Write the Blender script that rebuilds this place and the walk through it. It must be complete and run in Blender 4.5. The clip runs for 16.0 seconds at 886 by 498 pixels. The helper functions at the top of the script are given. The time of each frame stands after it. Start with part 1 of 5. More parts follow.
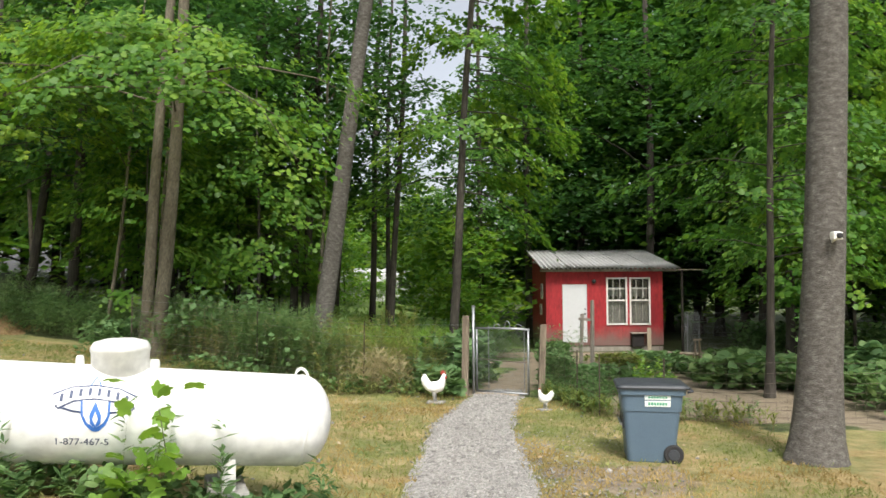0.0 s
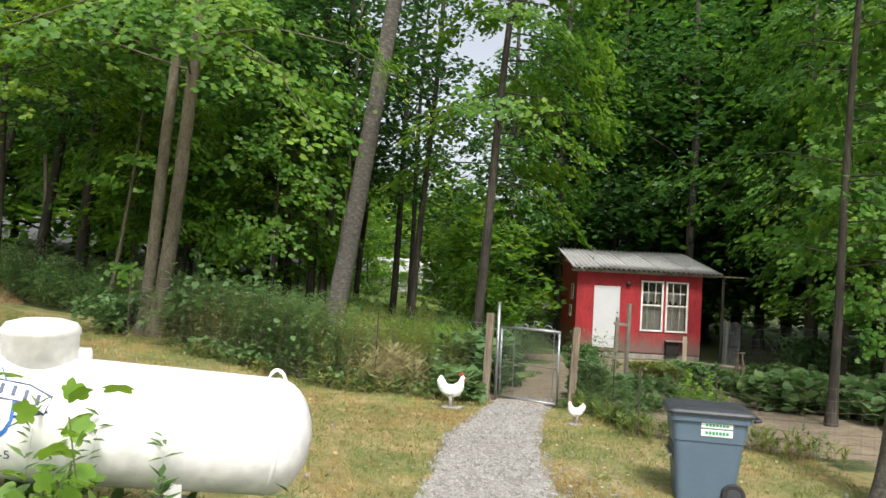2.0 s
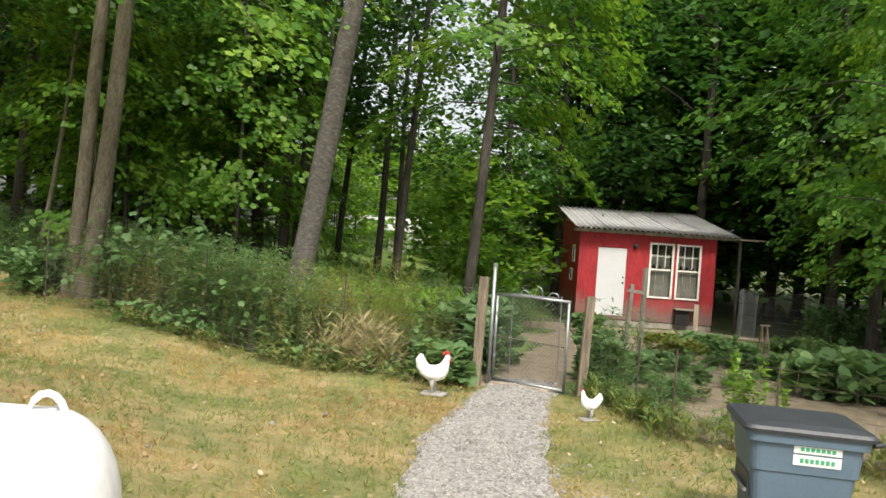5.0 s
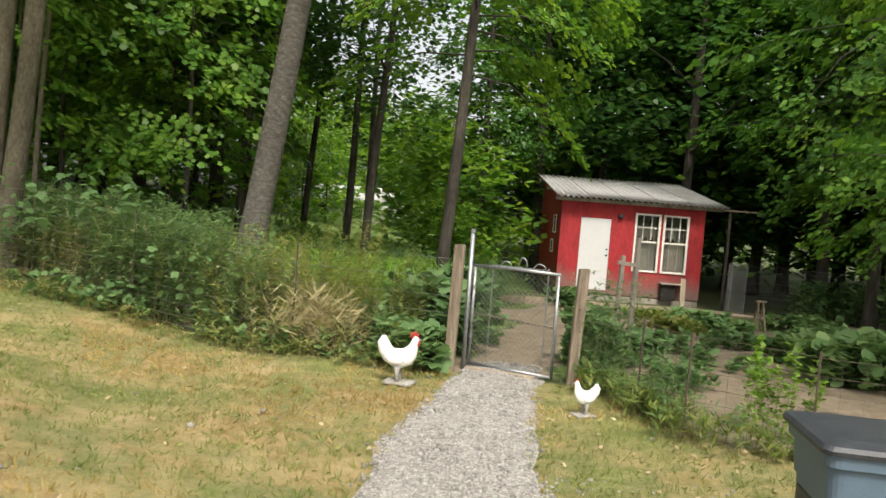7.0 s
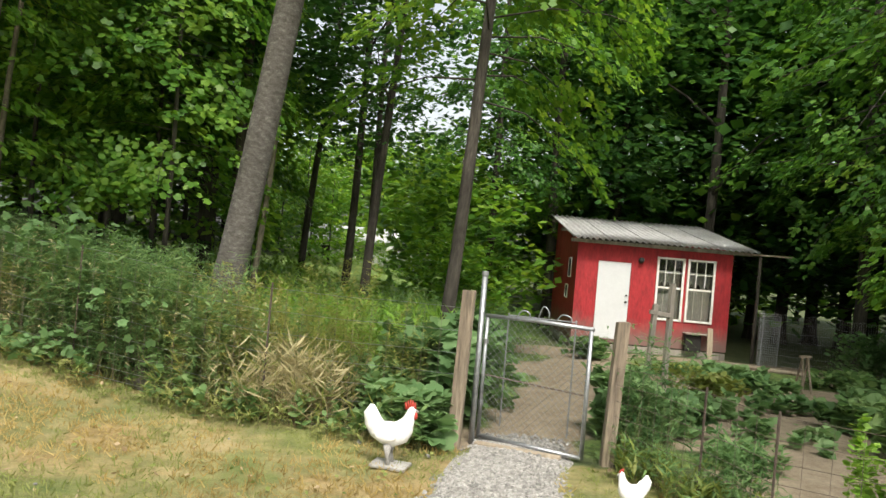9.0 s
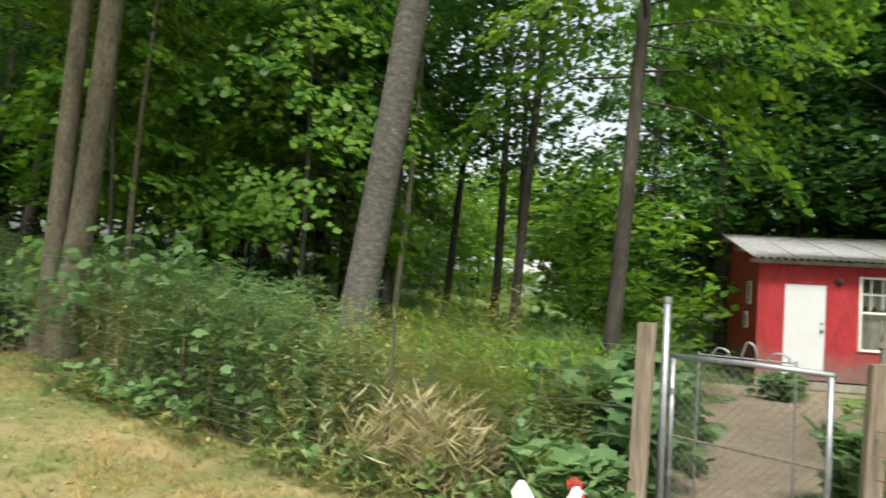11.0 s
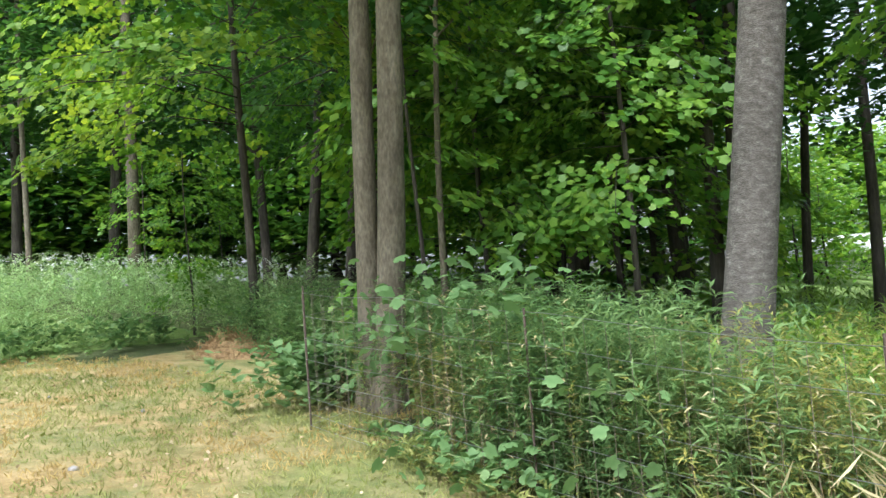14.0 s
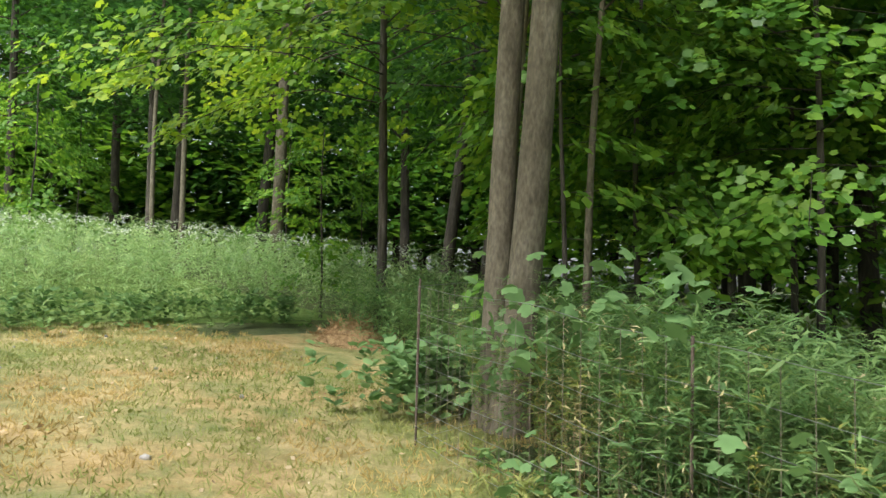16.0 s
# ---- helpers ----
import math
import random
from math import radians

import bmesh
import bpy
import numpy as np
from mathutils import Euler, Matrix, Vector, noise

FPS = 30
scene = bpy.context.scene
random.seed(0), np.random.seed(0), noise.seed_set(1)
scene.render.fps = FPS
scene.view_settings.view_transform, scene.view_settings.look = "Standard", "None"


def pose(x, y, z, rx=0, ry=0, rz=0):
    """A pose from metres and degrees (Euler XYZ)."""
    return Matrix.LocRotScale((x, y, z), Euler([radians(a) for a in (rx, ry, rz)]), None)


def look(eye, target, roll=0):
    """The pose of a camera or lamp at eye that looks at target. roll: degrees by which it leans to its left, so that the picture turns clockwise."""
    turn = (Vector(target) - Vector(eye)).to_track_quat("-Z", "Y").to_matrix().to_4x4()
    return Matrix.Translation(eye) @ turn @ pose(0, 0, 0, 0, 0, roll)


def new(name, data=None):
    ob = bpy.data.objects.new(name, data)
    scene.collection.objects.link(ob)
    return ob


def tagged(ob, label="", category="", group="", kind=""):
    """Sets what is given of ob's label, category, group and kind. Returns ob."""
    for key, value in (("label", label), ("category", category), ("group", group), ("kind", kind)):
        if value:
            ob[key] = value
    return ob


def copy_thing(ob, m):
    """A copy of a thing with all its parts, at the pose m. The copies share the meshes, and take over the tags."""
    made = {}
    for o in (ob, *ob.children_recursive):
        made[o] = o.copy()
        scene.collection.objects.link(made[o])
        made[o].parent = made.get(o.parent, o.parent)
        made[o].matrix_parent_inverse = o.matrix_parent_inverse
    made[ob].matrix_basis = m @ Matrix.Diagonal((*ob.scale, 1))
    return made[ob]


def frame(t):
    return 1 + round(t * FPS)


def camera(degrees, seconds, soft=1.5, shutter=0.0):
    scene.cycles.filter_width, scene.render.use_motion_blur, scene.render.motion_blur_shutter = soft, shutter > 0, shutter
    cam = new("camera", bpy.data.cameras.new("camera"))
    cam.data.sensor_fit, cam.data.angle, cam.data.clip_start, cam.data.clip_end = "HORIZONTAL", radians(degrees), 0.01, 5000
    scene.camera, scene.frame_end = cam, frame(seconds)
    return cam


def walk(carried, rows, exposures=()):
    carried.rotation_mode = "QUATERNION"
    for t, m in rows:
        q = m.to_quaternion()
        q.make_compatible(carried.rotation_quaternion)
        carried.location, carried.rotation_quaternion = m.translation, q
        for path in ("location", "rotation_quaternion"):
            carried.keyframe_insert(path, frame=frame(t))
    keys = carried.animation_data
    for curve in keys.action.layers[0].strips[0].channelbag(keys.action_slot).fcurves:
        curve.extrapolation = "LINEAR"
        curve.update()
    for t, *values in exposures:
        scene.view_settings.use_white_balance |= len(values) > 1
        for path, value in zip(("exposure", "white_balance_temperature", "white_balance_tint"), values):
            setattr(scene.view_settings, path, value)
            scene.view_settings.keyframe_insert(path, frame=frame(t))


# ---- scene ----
cam = camera(62.0, 16.0, shutter=0.2)
PATH = [
    (0, (0.453, -0.99, 1.979), (0.444, 1.008, 2.062), -0.3),
    (0.5, (0.498, -0.697, 1.983), (0.398, 1.3, 2.008), 1.6),
    (1, (0.444, -0.386, 1.959), (0.358, 1.611, 2.037), 1.0),
    (1.5, (0.418, -0.047, 1.944), (0.45, 1.953, 1.944), 3.3),
    (2, (0.47, 0.271, 1.938), (0.386, 2.268, 2.002), 3.0),
    (2.5, (0.496, 0.624, 1.908), (0.51, 2.624, 1.876), 2.8),
    (3, (0.487, 1.005, 1.922), (0.626, 3.0, 1.941), 3.2),
    (3.5, (0.533, 1.369, 1.884), (0.565, 3.369, 1.889), 3.7),
    (4, (0.523, 1.732, 1.864), (0.449, 3.731, 1.842), 3.6),
    (6.5, (0.522, 3.546, 1.761), (0.486, 5.544, 1.696), 4.5),
    (7, (0.564, 3.856, 1.719), (0.573, 5.853, 1.611), 4.4),
    (7.5, (0.579, 4.23, 1.716), (0.822, 6.212, 1.607), 4.4),
    (8, (0.627, 4.543, 1.704), (0.699, 6.542, 1.668), 5.5),
    (10.5, (0.503, 6.453, 1.623), (0.389, 8.449, 1.66), 4.5),
    (11, (0.493, 6.725, 1.604), (0.063, 8.678, 1.67), 3.1),
    (11.5, (0.393, 6.952, 1.577), (-0.509, 8.737, 1.579), 3.0),
    (12, (0.093, 7.26, 1.591), (-0.873, 9.01, 1.666), 2.7),
    (12.5, (-0.119, 7.554, 1.567), (-1.311, 9.157, 1.654), 2.1),
    (13, (-0.285, 7.905, 1.604), (-1.599, 9.408, 1.731), 0.7),
    (13.5, (-0.497, 8.172, 1.605), (-1.668, 9.783, 1.788), -3.8),
    (14, (-0.666, 8.359, 1.592), (-1.824, 9.986, 1.699), -4.5),
    (14.5, (-0.745, 8.639, 1.616), (-2.013, 10.177, 1.782), -2.1),
    (15, (-0.811, 8.861, 1.637), (-2.199, 10.299, 1.722), -1.7),
    (15.5, (-0.998, 8.984, 1.6), (-2.436, 10.37, 1.71), 0.4),
    (16, (-1.27, 9.182, 1.608), (-2.719, 10.556, 1.725), 1.3),
]
walk(cam, [(t, look(eye, target, roll)) for t, eye, target, roll in PATH], [(0, 0.6, 6500, 10), (1, 0.55, 6500, 10), (2, 0.6, 6500, 10), (3.5, 0.76, 6600, 10), (7, 0.68, 6950, 11), (8, 0.82, 6800, 10), (10.5, 0.78, 6700, 7), (11.5, 1.0, 6500, 9), (13.5, 1.26, 6450, 11), (14.5, 1.33, 5300, 8), (15.5, 1.03, 6000, 9), (16, 1.03, 6400, 8)])

# ---- world, sun ----
world = bpy.data.worlds.new("sky")
scene.world = world
world.use_nodes = True
wn = world.node_tree.nodes
wl = world.node_tree.links
sky = wn.new("ShaderNodeTexSky")
sky.sky_type = "NISHITA"
sky.sun_disc = False
sky.sun_elevation = radians(53)
sky.sun_rotation = radians(170)
sky.air_density = 1.0
sky.dust_density = 4.0
haze = wn.new("ShaderNodeHueSaturation")
haze.inputs["Saturation"].default_value = 0.35
wl.new(sky.outputs[0], haze.inputs["Color"])
wl.new(haze.outputs[0], wn["Background"].inputs[0])
wn["Background"].inputs[1].default_value = 0.15

sun = new("sun", bpy.data.lights.new("sun", "SUN"))
sun.data.energy = 2.4
sun.data.angle = radians(12)
sun.data.color = (1.0, 0.96, 0.9)
sun.matrix_world = pose(0, 0, 30) @ Matrix.Rotation(radians(10), 4, 'Z') @ pose(0, 0, 0, 37)

# ---- small tools ----
rng = np.random.default_rng(7)


def noise2(x, y, s=1.0):
    return noise.noise(Vector((x * s, y * s, 3.7)))


def ground_z(x, y):
    """Height of the ground: it climbs to the left and falls a little towards the shed."""
    h = 0.036 * max(0.0, 7.0 - max(y, -6.0))
    left = max(0.0, -x - 1.2)
    h += 0.105 * min(left, 26.0) * (1.0 if left > 2 else left / 2)
    h += 0.22 * min(max(0.0, -x - 0.2), 3.0) * min(1.0, max(0.0, (10.0 - y) / 4.0)) * min(1.0, max(0.0, (x + 9.0) / 4.0))
    if y > 12.0:
        back = min(y - 12.0, 14.0)
        w = min(1.0, max(0.0, (x + 3.0) / 5.0))
        h -= 0.04 * back * w
    far = min(1.0, max(0.0, (abs(y - 5) - 60) / 200.0))
    return h * (1 - far)


def link_mesh(name, verts, faces, material, parent=None, label="", smooth=False):
    me = bpy.data.meshes.new(name)
    me.from_pydata([tuple(v) for v in verts], [], faces)
    me.materials.append(material)
    if smooth:
        me.polygons.foreach_set("use_smooth", [True] * len(me.polygons))
    ob = new(name, me)
    ob.parent = parent
    return tagged(ob, label)


def part(name, bm, material, parent=None, label="", smooth=False):
    bmesh.ops.recalc_face_normals(bm, faces=bm.faces)
    me = bpy.data.meshes.new(name)
    bm.to_mesh(me)
    bm.free()
    me.materials.append(material)
    if smooth:
        me.polygons.foreach_set("use_smooth", [True] * len(me.polygons))
    ob = new(name, me)
    ob.parent = parent
    return tagged(ob, label)


def thing(name, label, category, m=None, group="", kind=""):
    ob = new(name)
    ob.empty_display_size = 0.1
    if m is not None:
        ob.matrix_basis = m
    return tagged(ob, label, category, group, kind)


def box(bm, cx, cy, cz, sx, sy, sz, bevel=0.0, m=None):
    """A bevelled box in bm, centre and full sizes."""
    mat = Matrix.Translation((cx, cy, cz)) @ Matrix.Diagonal((sx, sy, sz, 1))
    if m is not None:
        mat = m @ mat
    made = bmesh.ops.create_cube(bm, size=1.0, matrix=mat)
    if bevel > 0:
        edges = list({e for v in made["verts"] for e in v.link_edges})
        bmesh.ops.bevel(bm, geom=edges, offset=bevel, segments=2, affect="EDGES", profile=0.6)


def tube(bm, pts, radii, sides=8, caps=True):
    """A swept tube through pts."""
    rings = []
    up = Vector((0.31, 0.2, 0.93))
    n = len(pts)
    for i, p in enumerate(pts):
        d = (Vector(pts[min(i + 1, n - 1)]) - Vector(pts[max(i - 1, 0)])).normalized()
        u = d.cross(up)
        if u.length < 0.05:
            u = d.cross(Vector((1, 0, 0)))
        u.normalize()
        v = d.cross(u)
        r = radii[i] if hasattr(radii, "__len__") else radii
        rings.append([bm.verts.new(Vector(p) + r * (math.cos(2 * math.pi * k / sides) * u + math.sin(2 * math.pi * k / sides) * v)) for k in range(sides)])
    for a, b in zip(rings, rings[1:]):
        for k in range(sides):
            bm.faces.new((a[k], a[(k + 1) % sides], b[(k + 1) % sides], b[k]))
    if caps and sides > 2:
        bm.faces.new(rings[0])
        bm.faces.new(rings[-1])


def lathe(bm, profile, segments=24, m=None):
    """Turns (radius, height) pairs about z."""
    m = m or Matrix()
    rings = [[bm.verts.new(m @ Vector((r * math.cos(2 * math.pi * k / segments), r * math.sin(2 * math.pi * k / segments), z))) for k in range(segments)] for r, z in profile]
    for a, b in zip(rings, rings[1:]):
        for k in range(segments):
            bm.faces.new((a[k], a[(k + 1) % segments], b[(k + 1) % segments], b[k]))
    bm.faces.new(rings[0])
    bm.faces.new(rings[-1])


# ---- materials ----
def material(name, colours, scale=4.0, rough=0.8, bump=0.3, bump_scale=None, metal=0.0, detail=6.0, stretch=(1, 1, 1), island=0.0, stops=None, speckle=0.0):
    """Base colours mixed by noise at two scales, with bump; island varies brightness piece by piece."""
    mt = bpy.data.materials.new(name)
    mt.use_nodes = True
    nt = mt.node_tree
    nd, lk = nt.nodes, nt.links
    bsdf = nd["Principled BSDF"]
    co = nd.new("ShaderNodeTexCoord")
    mp = nd.new("ShaderNodeMapping")
    mp.inputs["Scale"].default_value = stretch
    lk.new(co.outputs["Object"], mp.inputs[0])
    n1 = nd.new("ShaderNodeTexNoise")
    n1.inputs["Scale"].default_value = scale
    n1.inputs["Detail"].default_value = detail
    n1.inputs["Roughness"].default_value = 0.65
    lk.new(mp.outputs[0], n1.inputs["Vector"])
    ramp = nd.new("ShaderNodeValToRGB")
    stops = stops or [0.3 + 0.4 * i / max(1, len(colours) - 1) for i in range(len(colours))]
    while len(ramp.color_ramp.elements) < len(colours):
        ramp.color_ramp.elements.new(0.5)
    for e, s, c in zip(ramp.color_ramp.elements, stops, colours):
        e.position = s
        e.color = (*c, 1)
    lk.new(n1.outputs["Fac"], ramp.inputs[0])
    n2 = nd.new("ShaderNodeTexNoise")
    n2.inputs["Scale"].default_value = bump_scale or scale * 9
    n2.inputs["Detail"].default_value = 4
    lk.new(mp.outputs[0], n2.inputs["Vector"])
    hsv = nd.new("ShaderNodeHueSaturation")
    lk.new(ramp.outputs[0], hsv.inputs["Color"])
    mr = nd.new("ShaderNodeMapRange")
    mr.inputs["From Min"].default_value = 0.25
    mr.inputs["From Max"].default_value = 0.75
    mr.inputs["To Min"].default_value = 0.8 - speckle
    mr.inputs["To Max"].default_value = 1.2 + speckle
    lk.new(n2.outputs["Fac"], mr.inputs[0])
    val = mr.outputs[0]
    if island:
        geo = nd.new("ShaderNodeNewGeometry")
        ma = nd.new("ShaderNodeMapRange")
        ma.inputs["To Min"].default_value = 1 - island
        ma.inputs["To Max"].default_value = 1 + island
        lk.new(geo.outputs["Random Per Island"], ma.inputs[0])
        mul = nd.new("ShaderNodeMath")
        mul.operation = "MULTIPLY"
        lk.new(val, mul.inputs[0])
        lk.new(ma.outputs[0], mul.inputs[1])
        val = mul.outputs[0]
    lk.new(val, hsv.inputs["Value"])
    lk.new(hsv.outputs[0], bsdf.inputs["Base Color"])
    bsdf.inputs["Roughness"].default_value = rough
    bsdf.inputs["Metallic"].default_value = metal
    if bump:
        bp = nd.new("ShaderNodeBump")
        bp.inputs["Strength"].default_value = bump
        bp.inputs["Distance"].default_value = 0.02
        lk.new(n2.outputs["Fac"], bp.inputs["Height"])
        lk.new(bp.outputs[0], bsdf.inputs["Normal"])
    return mt


def leaf_material(name, dark, mid, light, through_light=0.4, rough=0.45):
    """Leaves: colour varies leaf by leaf and over the crown; light also comes through."""
    mt = bpy.data.materials.new(name)
    mt.use_nodes = True
    nt = mt.node_tree
    nd, lk = nt.nodes, nt.links
    bsdf = nd["Principled BSDF"]
    geo = nd.new("ShaderNodeNewGeometry")
    co = nd.new("ShaderNodeTexCoord")
    n1 = nd.new("ShaderNodeTexNoise")
    n1.inputs["Scale"].default_value = 0.55
    n1.inputs["Detail"].default_value = 3
    lk.new(co.outputs["Object"], n1.inputs["Vector"])
    add = nd.new("ShaderNodeMath")
    add.operation = "MULTIPLY_ADD"
    add.inputs[1].default_value = 0.55
    lk.new(geo.outputs["Random Per Island"], add.inputs[0])
    sub = nd.new("ShaderNodeMath")
    sub.operation = "MULTIPLY_ADD"
    sub.inputs[1].default_value = 1.5
    sub.inputs[2].default_value = -0.52
    lk.new(n1.outputs["Fac"], sub.inputs[0])
    lk.new(sub.outputs[0], add.inputs[2])
    ramp = nd.new("ShaderNodeValToRGB")
    ramp.color_ramp.elements.new(0.5)
    for e, s, c in zip(ramp.color_ramp.elements, (0.1, 0.5, 0.95), (dark, mid, light)):
        e.position = s
        e.color = (*c, 1)
    lk.new(add.outputs[0], ramp.inputs[0])
    lk.new(ramp.outputs[0], bsdf.inputs["Base Color"])
    bsdf.inputs["Roughness"].default_value = rough
    bsdf.inputs["Specular IOR Level"].default_value = 0.35
    tr = nd.new("ShaderNodeBsdfTranslucent")
    hs = nd.new("ShaderNodeHueSaturation")
    hs.inputs["Hue"].default_value = 0.485
    hs.inputs["Saturation"].default_value = 1.08
    hs.inputs["Value"].default_value = 1.3
    lk.new(ramp.outputs[0], hs.inputs["Color"])
    lk.new(hs.outputs[0], tr.inputs["Color"])
    mix = nd.new("ShaderNodeMixShader")
    mix.inputs[0].default_value = through_light
    lk.new(bsdf.outputs[0], mix.inputs[1])
    lk.new(tr.outputs[0], mix.inputs[2])
    lk.new(mix.outputs[0], nd["Material Output"].inputs[0])
    return mt


leaf_maple = leaf_material("maple_leaf", (0.034, 0.1, 0.02), (0.076, 0.2, 0.032), (0.17, 0.33, 0.05), 0.5)
# Lime: leaf green lightened so that sunlit foliage is in the colour.
leaf_lime = leaf_material("lime_leaf", (0.055, 0.15, 0.024), (0.12, 0.26, 0.036), (0.25, 0.39, 0.058), 0.5)
leaf_dark = leaf_material("dark_leaf", (0.022, 0.07, 0.02), (0.046, 0.13, 0.03), (0.1, 0.22, 0.045), 0.45)
leaf_yellow = leaf_material("yellow_leaf", (0.07, 0.17, 0.026), (0.15, 0.28, 0.038), (0.34, 0.45, 0.06), 0.5)
leaf_weed = leaf_material("weed_leaf", (0.06, 0.135, 0.045), (0.125, 0.225, 0.08), (0.23, 0.34, 0.13), 0.45, 0.6)
leaf_meadow = leaf_material("meadow_leaf", (0.15, 0.27, 0.1), (0.26, 0.39, 0.16), (0.42, 0.54, 0.26))
leaf_olive = leaf_material("olive_leaf", (0.09, 0.14, 0.03), (0.17, 0.22, 0.05), (0.3, 0.31, 0.09))
leaf_gold = leaf_material("goldenrod_leaf", (0.12, 0.15, 0.03), (0.22, 0.24, 0.06), (0.38, 0.36, 0.1))
leaf_grape = leaf_material("grape_leaf", (0.08, 0.165, 0.06), (0.14, 0.25, 0.095), (0.23, 0.35, 0.15), 0.4, 0.65)
leaf_bright = leaf_material("bright_vine_leaf", (0.1, 0.22, 0.03), (0.18, 0.33, 0.05), (0.28, 0.43, 0.09), 0.45)
leaf_straw = leaf_material("straw_blade", (0.2, 0.15, 0.05), (0.36, 0.27, 0.09), (0.52, 0.4, 0.17), 0.25, 0.7)
leaf_hay = leaf_material("hay_blade", (0.2, 0.18, 0.08), (0.33, 0.29, 0.14), (0.48, 0.43, 0.25), 0.25, 0.7)
leaf_grass = leaf_material("grass_blade", (0.11, 0.155, 0.035), (0.19, 0.225, 0.06), (0.34, 0.32, 0.12), 0.25, 0.7)
petal_white = leaf_material("white_petal", (0.5, 0.52, 0.48), (0.6, 0.62, 0.58), (0.75, 0.75, 0.72), 0.3, 0.7)
bark_grey = material("grey_bark", [(0.055, 0.048, 0.04), (0.088, 0.079, 0.068), (0.125, 0.115, 0.1), (0.2, 0.19, 0.17)], 12, 0.95, 0.7, 55, stretch=(1, 1, 2.0), stops=[0.3, 0.44, 0.57, 0.7], speckle=0.24, detail=10)
bark_dark = material("dark_bark", [(0.025, 0.021, 0.017), (0.05, 0.043, 0.034), (0.09, 0.078, 0.064)], 7, 0.95, 1.0, 26, stretch=(1, 1, 0.2), speckle=0.2)
bark_smooth = material("smooth_bark", [(0.078, 0.066, 0.045), (0.122, 0.105, 0.073), (0.175, 0.154, 0.115)], 9, 0.9, 0.7, 42, stretch=(1, 1, 0.4), speckle=0.2)
stem_green = material("green_stem", [(0.08, 0.13, 0.04), (0.16, 0.18, 0.07)], 6, 0.8, 0)
stem_brown = material("brown_stem", [(0.12, 0.085, 0.05), (0.25, 0.18, 0.1)], 6, 0.9, 0)
white_paint = material("tank_white", [(0.76, 0.755, 0.735), (0.8, 0.8, 0.785), (0.82, 0.82, 0.81)], 0.9, 0.4, 0.03, 9)
tank_grime = material("worn_white", [(0.66, 0.65, 0.61), (0.78, 0.78, 0.75)], 2.5, 0.5, 0.04, 12)
logo_blue = material("logo_blue", [(0.03, 0.12, 0.42), (0.04, 0.16, 0.5)], 8, 0.5, 0)
logo_navy = material("logo_navy", [(0.02, 0.035, 0.09), (0.03, 0.05, 0.12)], 8, 0.5, 0)
red_paint = material("red_barn_paint", [(0.2, 0.011, 0.014), (0.31, 0.016, 0.021), (0.38, 0.025, 0.028)], 2.5, 0.75, 0.35, 22, stretch=(1, 1, 0.35), speckle=0.05)
door_white = material("door_white", [(0.54, 0.555, 0.56), (0.58, 0.595, 0.6)], 2, 0.5, 0.03, speckle=-0.17)
statue_red = material("statue_red", [(0.32, 0.03, 0.02), (0.42, 0.05, 0.03)], 12, 0.5, 0.1)
trim_white = material("trim_white", [(0.62, 0.6, 0.55), (0.8, 0.79, 0.75)], 9, 0.6, 0.2)
grey_board = material("weathered_board", [(0.16, 0.14, 0.115), (0.28, 0.25, 0.21), (0.36, 0.33, 0.28)], 5, 0.9, 0.6, 30, stretch=(1, 1, 0.15))
pale_board = material("pale_board", [(0.22, 0.175, 0.12), (0.38, 0.32, 0.24)], 5, 0.9, 0.5, 30, stretch=(1, 1, 0.15))
post_wood = material("split_post_wood", [(0.1, 0.08, 0.06), (0.22, 0.175, 0.125), (0.32, 0.265, 0.2)], 8, 0.95, 0.8, 40, stretch=(1, 1, 0.12), speckle=0.2)
roof_metal = material("corrugated_metal", [(0.6, 0.6, 0.59), (0.72, 0.72, 0.71), (0.8, 0.8, 0.8)], 2.2, 0.5, 0.15, 20, metal=0.1)
galvanised = material("galvanised_steel", [(0.26, 0.27, 0.28), (0.4, 0.41, 0.42)], 30, 0.42, 0.1, metal=0.75)
stake_steel = material("dark_rusty_steel", [(0.045, 0.032, 0.024), (0.09, 0.065, 0.05)], 20, 0.8, 0.2)
dull_wire = material("dull_zinc_wire", [(0.36, 0.38, 0.39), (0.5, 0.52, 0.53)], 20, 0.7, 0)
rust_wire = material("rusty_wire", [(0.12, 0.09, 0.07), (0.24, 0.2, 0.17)], 20, 0.7, 0, metal=0.4)
bin_blue = material("bin_plastic", [(0.085, 0.13, 0.175), (0.098, 0.148, 0.195)], 3, 0.5, 0.06, 60, speckle=-0.14)
bin_dark = material("bin_lid_plastic", [(0.028, 0.033, 0.04), (0.05, 0.055, 0.062)], 5, 0.5, 0.15, 60)
black_rubber = material("black_rubber", [(0.015, 0.015, 0.016), (0.03, 0.03, 0.03)], 20, 0.7, 0.2)
label_white = material("label_white", [(0.7, 0.76, 0.72), (0.8, 0.84, 0.8)], 10, 0.5, 0)
label_green = material("label_green", [(0.05, 0.3, 0.16), (0.07, 0.36, 0.2)], 10, 0.5, 0)
concrete = material("old_concrete", [(0.25, 0.24, 0.22), (0.4, 0.39, 0.36)], 8, 0.9, 0.5)
stone = material("gravel_stone", [(0.15, 0.145, 0.135), (0.26, 0.25, 0.232), (0.36, 0.345, 0.32)], 9, 0.9, 0.3, island=0.25)
gravel_bed = material("gravel_bed", [(0.2, 0.185, 0.165), (0.34, 0.325, 0.3), (0.46, 0.445, 0.415)], 22, 0.95, 1.0, 75, speckle=0.45)
